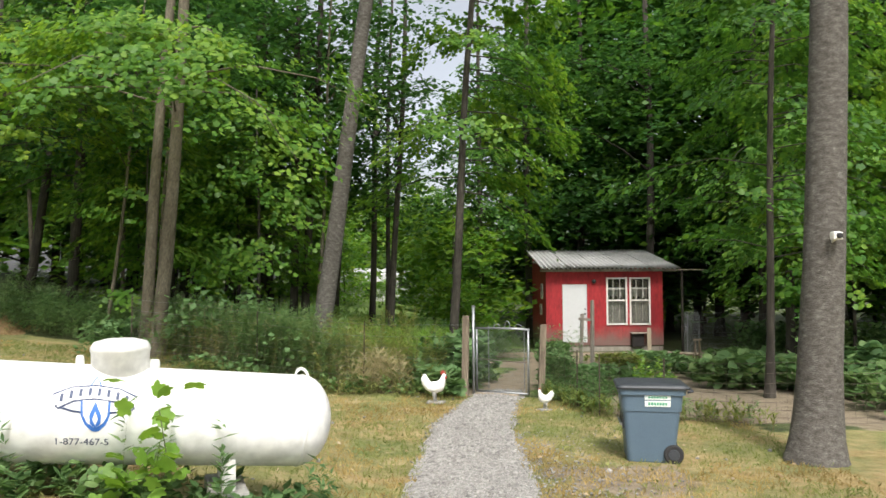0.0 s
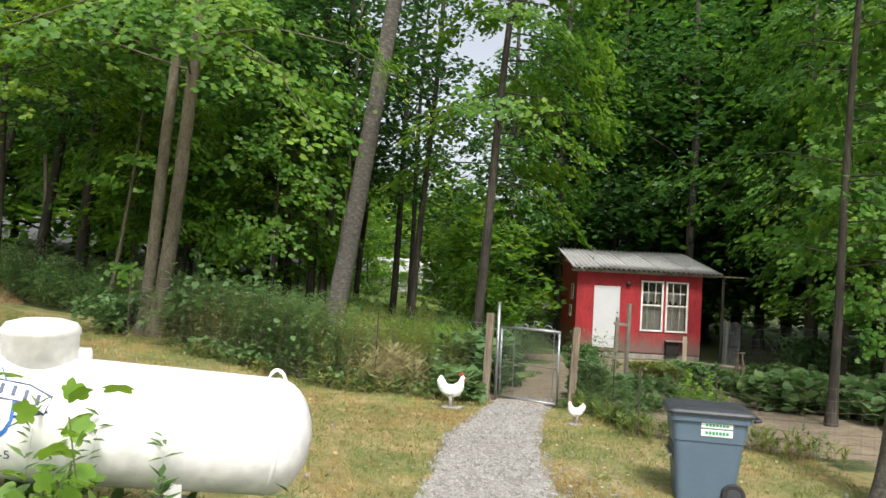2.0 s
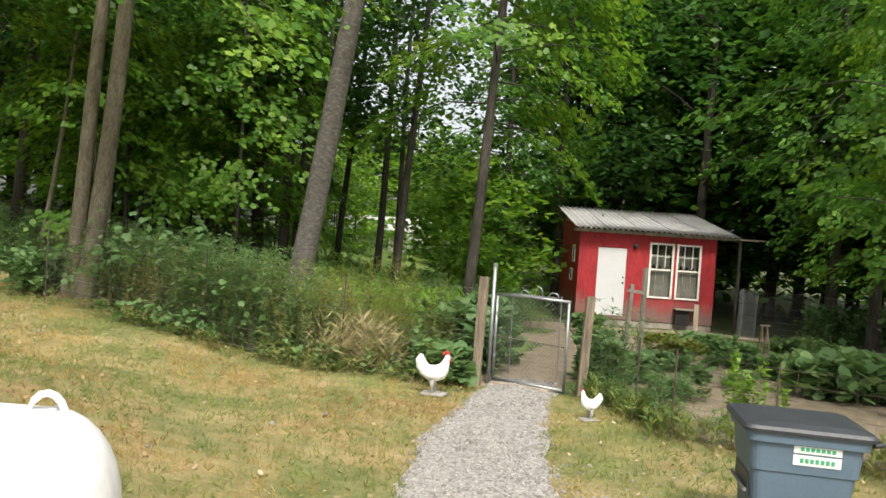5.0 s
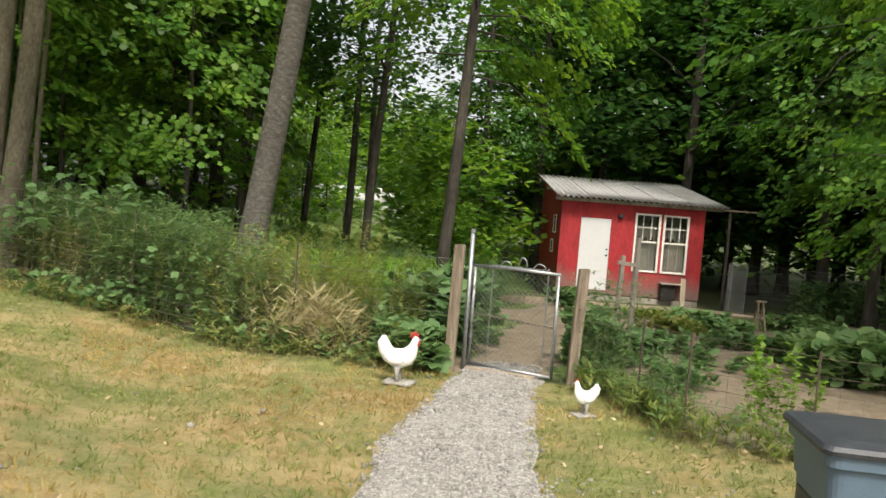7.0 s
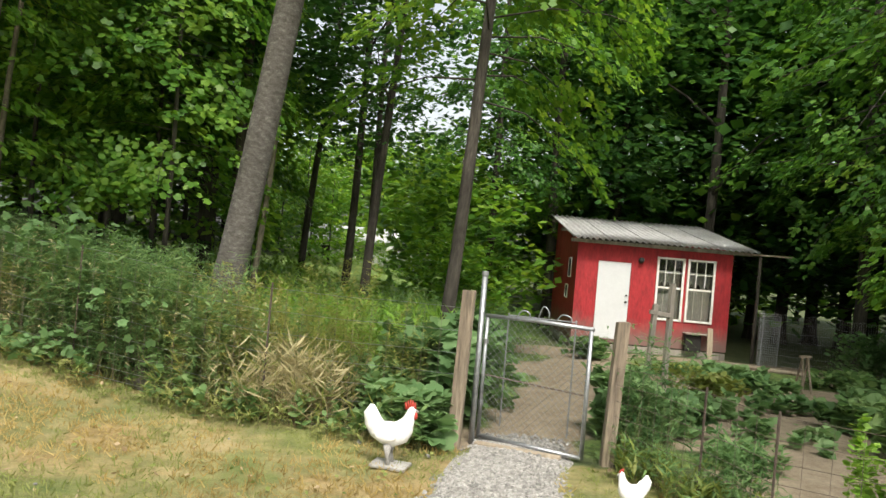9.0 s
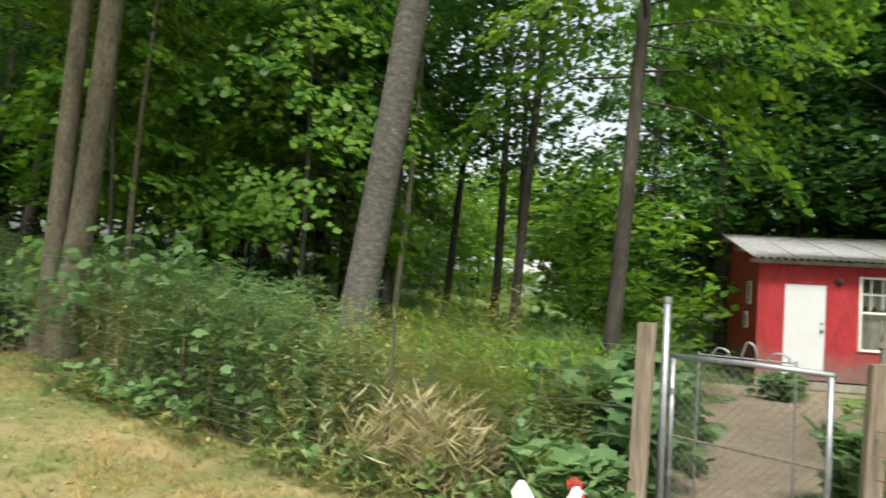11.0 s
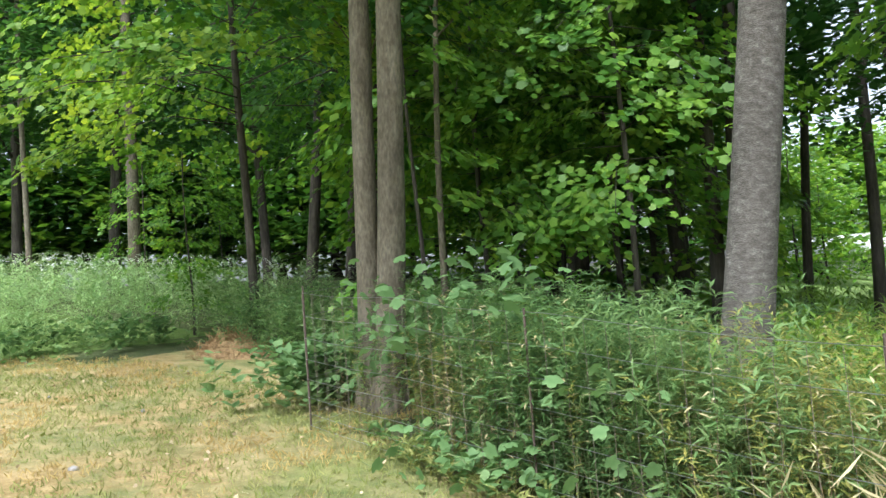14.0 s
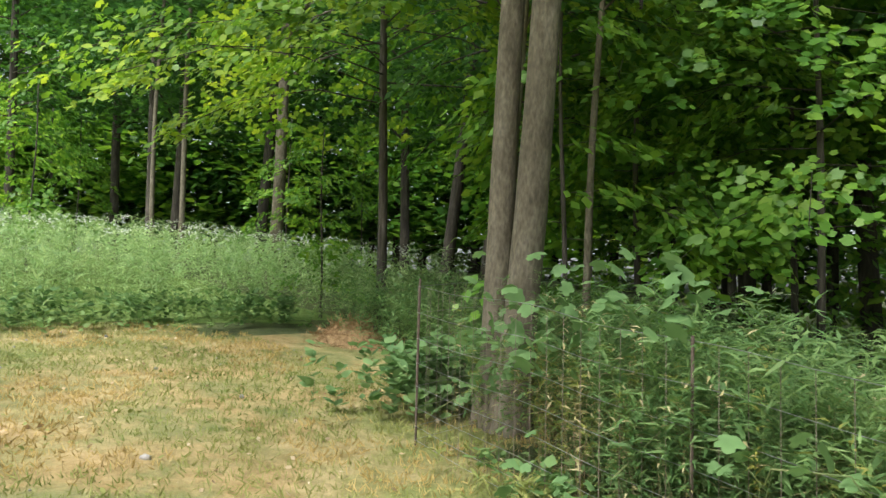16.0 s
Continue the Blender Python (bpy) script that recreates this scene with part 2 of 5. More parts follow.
straw_heap = material("straw_heap", [(0.16, 0.095, 0.04), (0.34, 0.22, 0.11), (0.45, 0.32, 0.17)], 12, 0.95, 0.8)
screen_grey = material("insect_screen", [(0.07, 0.065, 0.055), (0.12, 0.11, 0.095)], 6, 0.9, 0.2)
# Near-black that paints unlit depth behind panes and inside the shed.
dark_void = material("dark_interior", [(0.015, 0.013, 0.012), (0.03, 0.026, 0.024)], 5, 0.9, 0)
siding_pale = material("pale_siding", [(0.4, 0.4, 0.38), (0.55, 0.55, 0.52)], 2, 0.7, 0.1)
shingle_grey = material("grey_shingle", [(0.35, 0.35, 0.34), (0.48, 0.48, 0.47)], 3, 0.8, 0.3)


def add_splash(mt, low, high, colour):
    """Mud splashed up from the ground: a ragged stain that thins out upwards."""
    nt = mt.node_tree
    nd, lk = nt.nodes, nt.links
    bsdf = nd["Principled BSDF"]
    src = bsdf.inputs["Base Color"].links[0].from_socket
    co = nd.new("ShaderNodeTexCoord")
    sep = nd.new("ShaderNodeSeparateXYZ")
    lk.new(co.outputs["Object"], sep.inputs[0])
    nz = nd.new("ShaderNodeTexNoise")
    nz.inputs["Scale"].default_value = 3.5
    nz.inputs["Detail"].default_value = 5
    lk.new(co.outputs["Object"], nz.inputs["Vector"])
    ad = nd.new("ShaderNodeMath")
    ad.operation = "MULTIPLY_ADD"
    ad.inputs[1].default_value = 0.7
    lk.new(nz.outputs["Fac"], ad.inputs[0])
    lk.new(sep.outputs["Z"], ad.inputs[2])
    mr = nd.new("ShaderNodeMapRange")
    mr.inputs["From Min"].default_value = low
    mr.inputs["From Max"].default_value = high
    mr.inputs["To Min"].default_value = 0.85
    mr.inputs["To Max"].default_value = 0.0
    lk.new(ad.outputs[0], mr.inputs[0])
    mx = nd.new("ShaderNodeMix")
    mx.data_type = "RGBA"
    lk.new(mr.outputs[0], mx.inputs["Factor"])
    lk.new(src, mx.inputs[6])
    mx.inputs[7].default_value = (*colour, 1)
    lk.new(mx.outputs[2], bsdf.inputs["Base Color"])


add_splash(red_paint, 0.2, 0.8, (0.16, 0.12, 0.1))


def glass_material():
    mt = bpy.data.materials.new("window_glass")
    mt.use_nodes = True
    b = mt.node_tree.nodes["Principled BSDF"]
    b.inputs["Base Color"].default_value = (0.9, 0.95, 0.93, 1)
    b.inputs["Roughness"].default_value = 0.05
    b.inputs["Transmission Weight"].default_value = 1.0
    b.inputs["IOR"].default_value = 1.45
    return mt


glass = glass_material()


def ground_material():
    """Lawn, bare soil and woodland floor, mixed by the sheet's own 'cover' layer with ragged edges."""
    mt = bpy.data.materials.new("ground_cover")
    mt.use_nodes = True
    nt = mt.node_tree
    nd, lk = nt.nodes, nt.links
    bsdf = nd["Principled BSDF"]
    co = nd.new("ShaderNodeTexCoord")
    at = nd.new("ShaderNodeAttribute")
    at.attribute_name = "cover"
    sep = nd.new("ShaderNodeSeparateColor")
    lk.new(at.outputs["Color"], sep.inputs[0])

    def noise_node(scale, detail=6, rough=0.65):
        n = nd.new("ShaderNodeTexNoise")
        n.inputs["Scale"].default_value = scale
        n.inputs["Detail"].default_value = detail
        n.inputs["Roughness"].default_value = rough
        lk.new(co.outputs["Object"], n.inputs["Vector"])
        return n

    def ramp_node(src, stops):
        r = nd.new("ShaderNodeValToRGB")
        while len(r.color_ramp.elements) < len(stops):
            r.color_ramp.elements.new(0.5)
        for e, (s, c) in zip(r.color_ramp.elements, stops):
            e.position = s
            e.color = (*c, 1)
        lk.new(src, r.inputs[0])
        return r

    def mix_node(fac, a, b, mode="MIX"):
        m = nd.new("ShaderNodeMix")
        m.data_type = "RGBA"
        m.blend_type = mode
        if hasattr(fac, "is_output"):
            lk.new(fac, m.inputs["Factor"])
        else:
            m.inputs["Factor"].default_value = fac
        lk.new(a, m.inputs[6])
        lk.new(b, m.inputs[7])
        return m.outputs[2]

    big, mid, fine = noise_node(1.1), noise_node(4.5), noise_node(38, 5, 0.75)
    lawn_a = ramp_node(big.outputs["Fac"], [(0.42, (0.14, 0.18, 0.045)), (0.53, (0.3, 0.26, 0.09)), (0.64, (0.52, 0.4, 0.2))])
    lawn_b = ramp_node(mid.outputs["Fac"], [(0.32, (0.16, 0.18, 0.05)), (0.52, (0.36, 0.31, 0.14)), (0.68, (0.52, 0.41, 0.22))])
    lawn = mix_node(0.5, lawn_a.outputs[0], lawn_b.outputs[0])
    patch = noise_node(0.75, 7, 0.7)
    dry = ramp_node(patch.outputs["Fac"], [(0.5, (0, 0, 0)), (0.6, (0.75, 0.75, 0.75))])
    rust = ramp_node(mid.outputs["Fac"], [(0.35, (0.31, 0.2, 0.07)), (0.65, (0.53, 0.38, 0.185))])
    lawn = mix_node(dry.outputs[0], lawn, rust.outputs[0])
    lush = ramp_node(patch.outputs["Fac"], [(0.36, (0.7, 0.7, 0.7)), (0.47, (0, 0, 0))])
    green = ramp_node(mid.outputs["Fac"], [(0.35, (0.12, 0.17, 0.035)), (0.65, (0.25, 0.29, 0.075))])
    lawn = mix_node(lush.outputs[0], lawn, green.outputs[0])
    soil = ramp_node(mid.outputs["Fac"], [(0.3, (0.24, 0.185, 0.12)), (0.7, (0.4, 0.325, 0.23))])
    wood = ramp_node(mid.outputs["Fac"], [(0.3, (0.045, 0.06, 0.02)), (0.5, (0.08, 0.11, 0.03)), (0.7, (0.14, 0.13, 0.06))])
    meadow = ramp_node(mid.outputs["Fac"], [(0.3, (0.12, 0.2, 0.04)), (0.7, (0.22, 0.32, 0.08))])

    def ragged(src):
        a = nd.new("ShaderNodeMath")
        a.operation = "MULTIPLY_ADD"
        lk.new(mid.outputs["Fac"], a.inputs[0])
        a.inputs[1].default_value = 1.1
        lk.new(src, a.inputs[2])
        r = nd.new("ShaderNodeMapRange")
        r.inputs["From Min"].default_value = 0.85
        r.inputs["From Max"].default_value = 1.25
        lk.new(a.outputs[0], r.inputs[0])
        return r.outputs[0]

    c = mix_node(ragged(sep.outputs[0]), wood.outputs[0], lawn)
    c = mix_node(ragged(sep.outputs[1]), c, soil.outputs[0])
    c = mix_node(ragged(sep.outputs[2]), c, meadow.outputs[0])
    fr = ramp_node(fine.outputs["Fac"], [(0.3, (0.55, 0.55, 0.55)), (0.7, (1.0, 1.0, 1.0))])
    c = mix_node(0.75, c, fr.outputs[0], "MULTIPLY")
    lk.new(c, bsdf.inputs["Base Color"])
    bsdf.inputs["Roughness"].default_value = 0.95
    bp = nd.new("ShaderNodeBump")
    bp.inputs["Strength"].default_value = 0.8
    bp.inputs["Distance"].default_value = 0.03
    lk.new(fine.outputs["Fac"], bp.inputs["Height"])
    lk.new(bp.outputs[0], bsdf.inputs["Normal"])
    return mt


# ---- ground ----
def path_centre(y):
    """The gravel path's middle line and half width."""
    if y < 9:
        return 0.63 + 0.03 * (y - 4), 0.66 - 0.012 * max(0, y - 2)
    for y0, y1, c0, c1, h0, h1 in ((9, 11.8, 0.78, 1.33, 0.576, 0.42), (11.8, 15, 1.33, 2.1, 0.42, 0.36), (15, 19.5, 2.1, 3.4, 0.36, 0.45), (19.5, 24, 3.4, 4.8, 0.45, 0.6)):
        if y <= y1:
            t = (y - y0) / (y1 - y0)
            return c0 + (c1 - c0) * t, h0 + (h1 - h0) * t
    return 4.8, 0.6


def fence_y(x):
    """The weedy fence line from the corner by the twin trunks to the gate."""
    return 11.55 - 0.27 * (x - 0.7)


def cover(x, y):
    w = 0.35 * noise2(x, y, 0.6)
    lawn = soil = meadow = 0.0
    if x < 0.9 and y < fence_y(x) + 0.1 + w and x > -5.6 or x <= -5.6 and y < 13.6 + w and x > -11.6 + w or (x < -5 and x > -10.5 and y < 15.5 and y > 10):
        lawn = 1.0
    if 0.9 <= x < 4.6 and y < 11.5 - 0.33 * (x - 1) + w or 0.9 <= x < 60 and y < 8.6 + w:
        lawn = 1.0
    if y < 4 and x > 0:
        lawn = 1.0
    if x > 2.75 and 9.5 - 0.25 * (x - 2.7) + w < y < 11.9 and x > 2.75 + 0.3 * w:
        soil, lawn = 1.0, 0.0
    if x > 0.6 and 11.6 < y < 23.9 and x < 12:
        if noise2(x, y, 0.45) > -0.12:
            soil = 0.9
        else:
            meadow = 0.6
        c, h = path_centre(y)
        if abs(x - c) < h + 0.12 + 0.3 * w:
            soil, meadow = 1.0, 0.0
    if 1.2 < x < 3.0 and y < 6.8 and noise2(x, y, 0.9) + w > 0.02:
        soil = 0.75
    if 15.5 < y <= 26 and abs(x + 1.2) < 2.6:
        meadow = 0.8
    if y > 26 and abs(x + 1.4 + 0.06 * (y - 26)) < 5 + 0.06 * (y - 26):
        meadow = 1.0
    if x < -11.6 + w and y < 17:
        meadow = 0.8
    return lawn, soil, meadow


def axis(lo, hi, step, far):
    a = list(np.arange(lo, hi + 0.001, step))
    d, up = step, []
    v = hi
    while v < far:
        d *= 1.5
        v += d
        up.append(v)
    d, dn = step, []
    v = lo
    while v > -far:
        d *= 1.5
        v -= d
        dn.append(v)
    return dn[::-1] + a + up


def build_ground():
    xs, ys = axis(-18, 13, 0.25, 900), axis(-6, 30, 0.25, 900)
    verts, cols = [], []
    for y in ys:
        for x in xs:
            b = 0.03 * noise2(x, y, 0.8) + 0.012 * noise2(x, y, 3.1) if abs(x) < 40 and abs(y) < 60 else 0.0
            verts.append((x, y, ground_z(x, y) + b))
            cols.extend((*cover(x, y), 1.0))
    nx = len(xs)
    faces = [(j * nx + i, j * nx + i + 1, (j + 1) * nx + i + 1, (j + 1) * nx + i) for j in range(len(ys) - 1) for i in range(nx - 1)]
    ob = link_mesh("ground", verts, faces, ground_material(), smooth=True)
    layer = ob.data.color_attributes.new("cover", "FLOAT_COLOR", "POINT")
    layer.data.foreach_set("color", cols)
    tagged(ob, "dry patchy lawn, bare soil and dim woodland floor", "ground", kind="structure")


build_ground()


def build_path():
    bm = bmesh.new()
    rows = []
    for k in range(89):
        y = -4 + k * 0.182
        c, h = path_centre(y)
        row = []
        for i in range(9):
            s = -1 + i / 4
            e = 0.09 * noise2(y, s * 3, 1.7) if abs(s) == 1 else 0
            x = c + s * (h + e)
            row.append(bm.verts.new((x, y, ground_z(x, y) + 0.035 - 0.03 * s * s + 0.012 * noise2(x, y, 4))))
        rows.append(row)
    for a, b in zip(rows, rows[1:]):
        for i in range(8):
            bm.faces.new((a[i], a[i + 1], b[i + 1], b[i]))
    tagged(part("gravel_path", bm, gravel_bed, smooth=True), "pale grey crushed gravel path through the lawn", "path", kind="structure")


build_path()


# ---- foliage tools ----
OVAL = np.array([(0, 0, 0), (0.32, 0.4, -0.04), (0.2, 0.75, 0), (0, 1, -0.1), (-0.3, 0.6, -0.03), (-0.3, 0.3, 0.02)])
LANCE = np.array([(0, 0, 0), (0.12, 0.4, 0.04), (0, 1, -0.12), (-0.12, 0.4, 0.04)])
GRAPE = np.array([(0, 0.05, 0), (0.2, -0.1, 0), (0.46, 0.0, -0.05), (0.5, 0.22, -0.06), (0.44, 0.34, -0.02), (0.6, 0.55, -0.1), (0.46, 0.68, -0.06), (0.27, 0.66, 0), (0.2, 0.86, -0.05), (0, 1, -0.12), (-0.2, 0.86, -0.05), (-0.27, 0.66, 0), (-0.46, 0.68, -0.06), (-0.6, 0.55, -0.1), (-0.44, 0.34, -0.02), (-0.5, 0.22, -0.06), (-0.46, 0.0, -0.05), (-0.2, -0.1, 0)])
KITE = np.array([(0, 0, 0), (0.36, 0.45, -0.05), (0, 1, -0.1), (-0.36, 0.45, -0.05)])
LOBE = np.array([(0, 0, 0), (0.42, 0.06, -0.05), (0.26, 0.32, 0.01), (0.52, 0.6, -0.09), (0, 1, -0.12), (-0.52, 0.6, -0.09), (-0.26, 0.32, 0.01), (-0.42, 0.06, -0.05)])
NARROW = np.array([(0, 0, 0), (0.075, 0.35, 0.03), (0, 1, -0.3), (-0.075, 0.35, 0.03)])
HEART = np.array([(0, 0.08, 0), (0.3, -0.12, -0.03), (0.56, 0.2, -0.08), (0.42, 0.65, -0.05), (0, 1, -0.14), (-0.42, 0.65, -0.05), (-0.56, 0.2, -0.08), (-0.3, -0.12, -0.03)])
THIN = np.array([(-0.006, 0, 0), (0.006, 0, 0), (0.005, 0.55, 0.04), (0, 1, 0.18)])
BLADE = np.array([(-0.03, 0, 0), (0.03, 0, 0), (0.025, 0.6, 0.03), (0, 1, 0.14)])


def unit(a):
    return a / np.maximum(1e-9, np.linalg.norm(a, axis=1, keepdims=True))


def leaf_cloud(name, P, N, size, shape, mat, parent=None, along=None, label=""):
    """Leaves of one outline at points P with normals N; 'along' is where each tip points."""
    n, k = len(P), len(shape)
    N = unit(np.asarray(N, float))
    A = rng.normal(size=(n, 3)) if along is None else np.asarray(along, float)
    V = unit(A - N * np.sum(A * N, axis=1, keepdims=True))
    U = np.cross(V, N)
    S = np.asarray(size, float).reshape(n, 1, 1)
    verts = P[:, None, :] + S * (shape[None, :, 0:1] * U[:, None, :] + shape[None, :, 1:2] * V[:, None, :] + shape[None, :, 2:3] * N[:, None, :])
    me = bpy.data.meshes.new(name)
    me.vertices.add(n * k)
    me.vertices.foreach_set("co", verts.astype(np.float32).ravel())
    me.loops.add(n * k)
    me.loops.foreach_set("vertex_index", np.arange(n * k, dtype=np.int32))
    me.polygons.add(n)
    me.polygons.foreach_set("loop_start", np.arange(0, n * k, k, dtype=np.int32))
    me.update(calc_edges=True)
    me.materials.append(mat)
    ob = new(name, me)
    ob.parent = parent
    return tagged(ob, label)


def sprays(centres, per, radius, flat=0.1):
    """Points of flat drooping sprays round the centres, with their normals."""
    n = len(centres)
    r = radius * np.sqrt(rng.random((n, per, 1)))
    a = rng.random((n, per, 1)) * 2 * np.pi
    off = np.concatenate([r * np.cos(a), r * np.sin(a), rng.normal(size=(n, per, 1)) * radius * flat - 0.35 * r * r / radius], axis=2)
    tilt = rng.normal(size=(n, 1, 3)) * 0.25
    off[:, :, 2] += (off[:, :, :2] * tilt[:, :, :2]).sum(axis=2)
    P = (centres[:, None, :] + off).reshape(-1, 3)
    N = rng.normal(size=(n * per, 3)) * 0.32 + np.array([0, 0, 0.9])
    return P, N


def crown_centres(n, lo, hi, radius, gap=0.12):
    """Centres spread through an uneven egg-shaped crown."""
    out = []
    ph = rng.random(3) * 10
    while len(out) < n:
        t = rng.random()
        z = lo + t * (hi - lo)
        rr = radius * (0.35 + 1.0 * math.sin(math.pi * min(1, t * 0.85 + 0.15)) ** 0.8)
        a = rng.random() * 6.283
        q = rr * math.sqrt(rng.random() * 0.9 + 0.1)
        x, y = q * math.cos(a), q * math.sin(a)
        if noise.noise(Vector((x * 0.45 + ph[0], y * 0.45 + ph[1], z * 0.6 + ph[2]))) > -gap:
            out.append((x, y, z))
    return np.array(out)


def trunk_mesh(bm, H, r, bend, sides=12, flare=1.6):
    pts, rad = [], []
    for k in range(15):
        t = k / 14
        z = -0.25 + t * (H + 0.25)
        wob = 0.06 * math.sin(t * 7 + bend) * H / 14
        pts.append((wob, 0.05 * math.sin(t * 5 + 2 * bend), z))
        rad.append(r * (1 - 0.6 * t) * (1 + (flare - 1) * math.exp(-max(0, z) / 0.3)))
    zs = [-0.25, 0.0, 0.12, 0.3, 0.6, 1.0]
    low = [(0.06 * math.sin((z + 0.25) / (H + 0.25) * 7 + bend) * H / 14, 0.05 * math.sin((z + 0.25) / (H + 0.25) * 5 + 2 * bend), z) for z in zs]
    lowr = [r * (1 - 0.6 * (z + 0.25) / (H + 0.25)) * (1 + (flare - 1) * math.exp(-max(0, z) / 0.3)) for z in zs]
    tube(bm, low + pts[2:], lowr + rad[2:], sides)
    for v in bm.verts:
        k = 1 + 0.06 * noise.noise(Vector((v.co.x * 9, v.co.y * 9, v.co.z * 1.3 + bend))) + 0.25 * max(0, 0.5 - v.co.z) * noise.noise(Vector((v.co.x * 6, v.co.y * 6, bend)))
        v.co.x *= k
        v.co.y *= k
    return pts


def bough_crown(tree, r, lo, hi, radius, n, per, leaf, shape, mat, bark, side=None, hang=0.4):
    """Tiers of flat, drooping boughs: each a thin limb with a fan of twigs full of leaves."""
    P, N, A = [], [], []
    for k in range(n):
        t = (k + rng.random()) / n
        z0 = lo + t * (hi - lo)
        a = 2.4 * k + 0.4 * rng.normal() if side is None or k % 2 else radians(side) + 0.7 * rng.normal()
        L = radius * (0.45 + 0.6 * math.sin(math.pi * min(1.0, 0.3 + 0.62 * t))) * (0.65 + 0.55 * rng.random())
        rise, droop = 0.1 + 0.35 * rng.random(), 0.3 + hang * rng.random()
        d, w = np.array([math.cos(a), math.sin(a)]), np.array([-math.sin(a), math.cos(a)])
        bm = bmesh.new()
        tube(bm, [(d[0] * L * q, d[1] * L * q, z0 + L * (rise * q - droop * q * q)) for q in (0, 0.35, 0.7, 1)], [r * 0.17, r * 0.12, r * 0.07, 0.005], 5)
        part("limb", bm, bark, tree, smooth=True)
        twigs = max(6, per // 9)
        tq = 0.22 + 0.78 * np.sqrt(rng.random(twigs))
        tl = L * 0.46 * np.sin(np.pi * np.minimum(1, tq * 0.85 + 0.08)) * (2 * rng.random(twigs) - 1)
        tz = 0.05 * L * rng.normal(size=twigs)
        pick = rng.integers(twigs, size=per)
        q = tq[pick] + 0.13 / L * rng.normal(size=per)
        lat = tl[pick] + 0.13 * rng.normal(size=per)
        xy = d[None] * (L * q)[:, None] + w[None] * lat[:, None]
        z = z0 + L * (rise * q - droop * q * q) - 0.16 * lat * lat / max(0.4, L) + tz[pick] + 0.05 * rng.normal(size=per)
        P.append(np.column_stack([xy, z]))
        N.append(rng.normal(size=(per, 3)) * 0.3 + np.array([0.55 * d[0], 0.55 * d[1], 0.75]))
        A.append(rng.normal(size=(per, 3)) * 0.5 + np.array([d[0], d[1], -0.35]))
    P = np.concatenate(P)
    leaf_cloud("crown", P, np.concatenate(N), leaf * (0.65 + 0.6 * rng.random(len(P))), shape, mat, tree, np.concatenate(A))


def make_tree(name, label, H, r, lo, hi, radius, clumps, per, spray, leaf, shape, mat, bark, bend=0.0, limbs=7, m=None, group="trees of the wood", boughs=0, side=None, hang=0.4):
    """A tree: tapered trunk, limbs that end in the crown, and a crown of many leaves."""
    tree = thing(name, label, "tree", m, group)
    bm = bmesh.new()
    trunk_mesh(bm, H, r, bend)
    part("trunk", bm, bark, tree, smooth=True)
    if boughs:
        bough_crown(tree, r, lo, hi, radius, boughs, per, leaf, shape, mat, bark, side, hang)
        return tree
    C = crown_centres(clumps, lo, hi, radius)
    for k in range(limbs):
        bm = bmesh.new()
        c = C[rng.integers(len(C))]
        z0 = max(lo * 0.75, min(H * 0.9, c[2] - 0.5 * math.hypot(c[0], c[1])))
        p = [Vector((0, 0, z0)).lerp(Vector(c), t) + Vector((0, 0, 0.35 * math.sin(t * 3.14))) for t in (0, 0.3, 0.65, 1)]
        tube(bm, p, [r * 0.3, r * 0.2, r * 0.13, 0.012], 6)
        part("limb", bm, bark, tree, smooth=True)
    P, N = sprays(C, per, spray)
    leaf_cloud("crown", P, N, leaf * (0.7 + 0.6 * rng.random(len(P))), shape, mat, tree)
    return tree


def tree_at(x, y, scale=1.0, turn=0.0, thick=None, lean=(0, 0)):
    """Where a tree stands: scale of height, scale of thickness, lean in degrees."""
    k = thick or scale
    return pose(x, y, ground_z(x, y) - 0.05, lean[0], lean[1], 0) @ pose(0, 0, 0, 0, 0, turn) @ Matrix.Diagonal((k, k, scale, 1))


# ---- trees ----
big_right = make_tree("big_tree", "tall straight tree with thick grey flaking bark at the yard's edge", 17, 0.235, 9, 15, 2.6, 90, 22, 0.8, 0.17, OVAL, leaf_maple, bark_grey, 0.4, m=tree_at(4.4, 7.05, 1, 0, None, (0, 3.0)), group="tall yard trees")
leaning = make_tree("leaning_tree", "tall leaning tree with pale grey patched bark behind the weeds", 17, 0.2, 9.5, 15, 2.4, 90, 22, 0.8, 0.17, OVAL, leaf_dark, bark_grey, 1.1, m=tree_at(-2.38, 14.4, 1, 0, None, (0, 9)), group="tall yard trees")
twin_a = make_tree("twin_tree", "slim smooth-barked tree standing close beside its twin", 15, 0.15, 4.9, 6.9, 4.2, 0, 300, 0, 0.115, LOBE, leaf_lime, bark_smooth, 0.2, 0, m=tree_at(-5.46, 13.92, 1, 0, None, (0, 4.5)), group="tall yard trees", boughs=13, side=-95)
twin_b = make_tree("twin_tree", "slimmer smooth-barked tree leaning beside its twin", 15, 0.125, 4.9, 6.9, 4.4, 0, 290, 0, 0.115, LOBE, leaf_lime, bark_smooth, 2.2, 0, m=tree_at(-5.74, 13.98, 1, 40, None, (0, 4.6)), group="tall yard trees", boughs=4, side=-140)
path_tree = make_tree("maple_tree", "slim dark-barked maple behind the gate", 14, 0.118, 4.3, 11.0, 2.6, 0, 220, 0, 0.12, LOBE, leaf_lime, bark_dark, 0.9, m=tree_at(0.5, 17.4, 1, 0, None, (0, 4.2)), boughs=28, side=20)

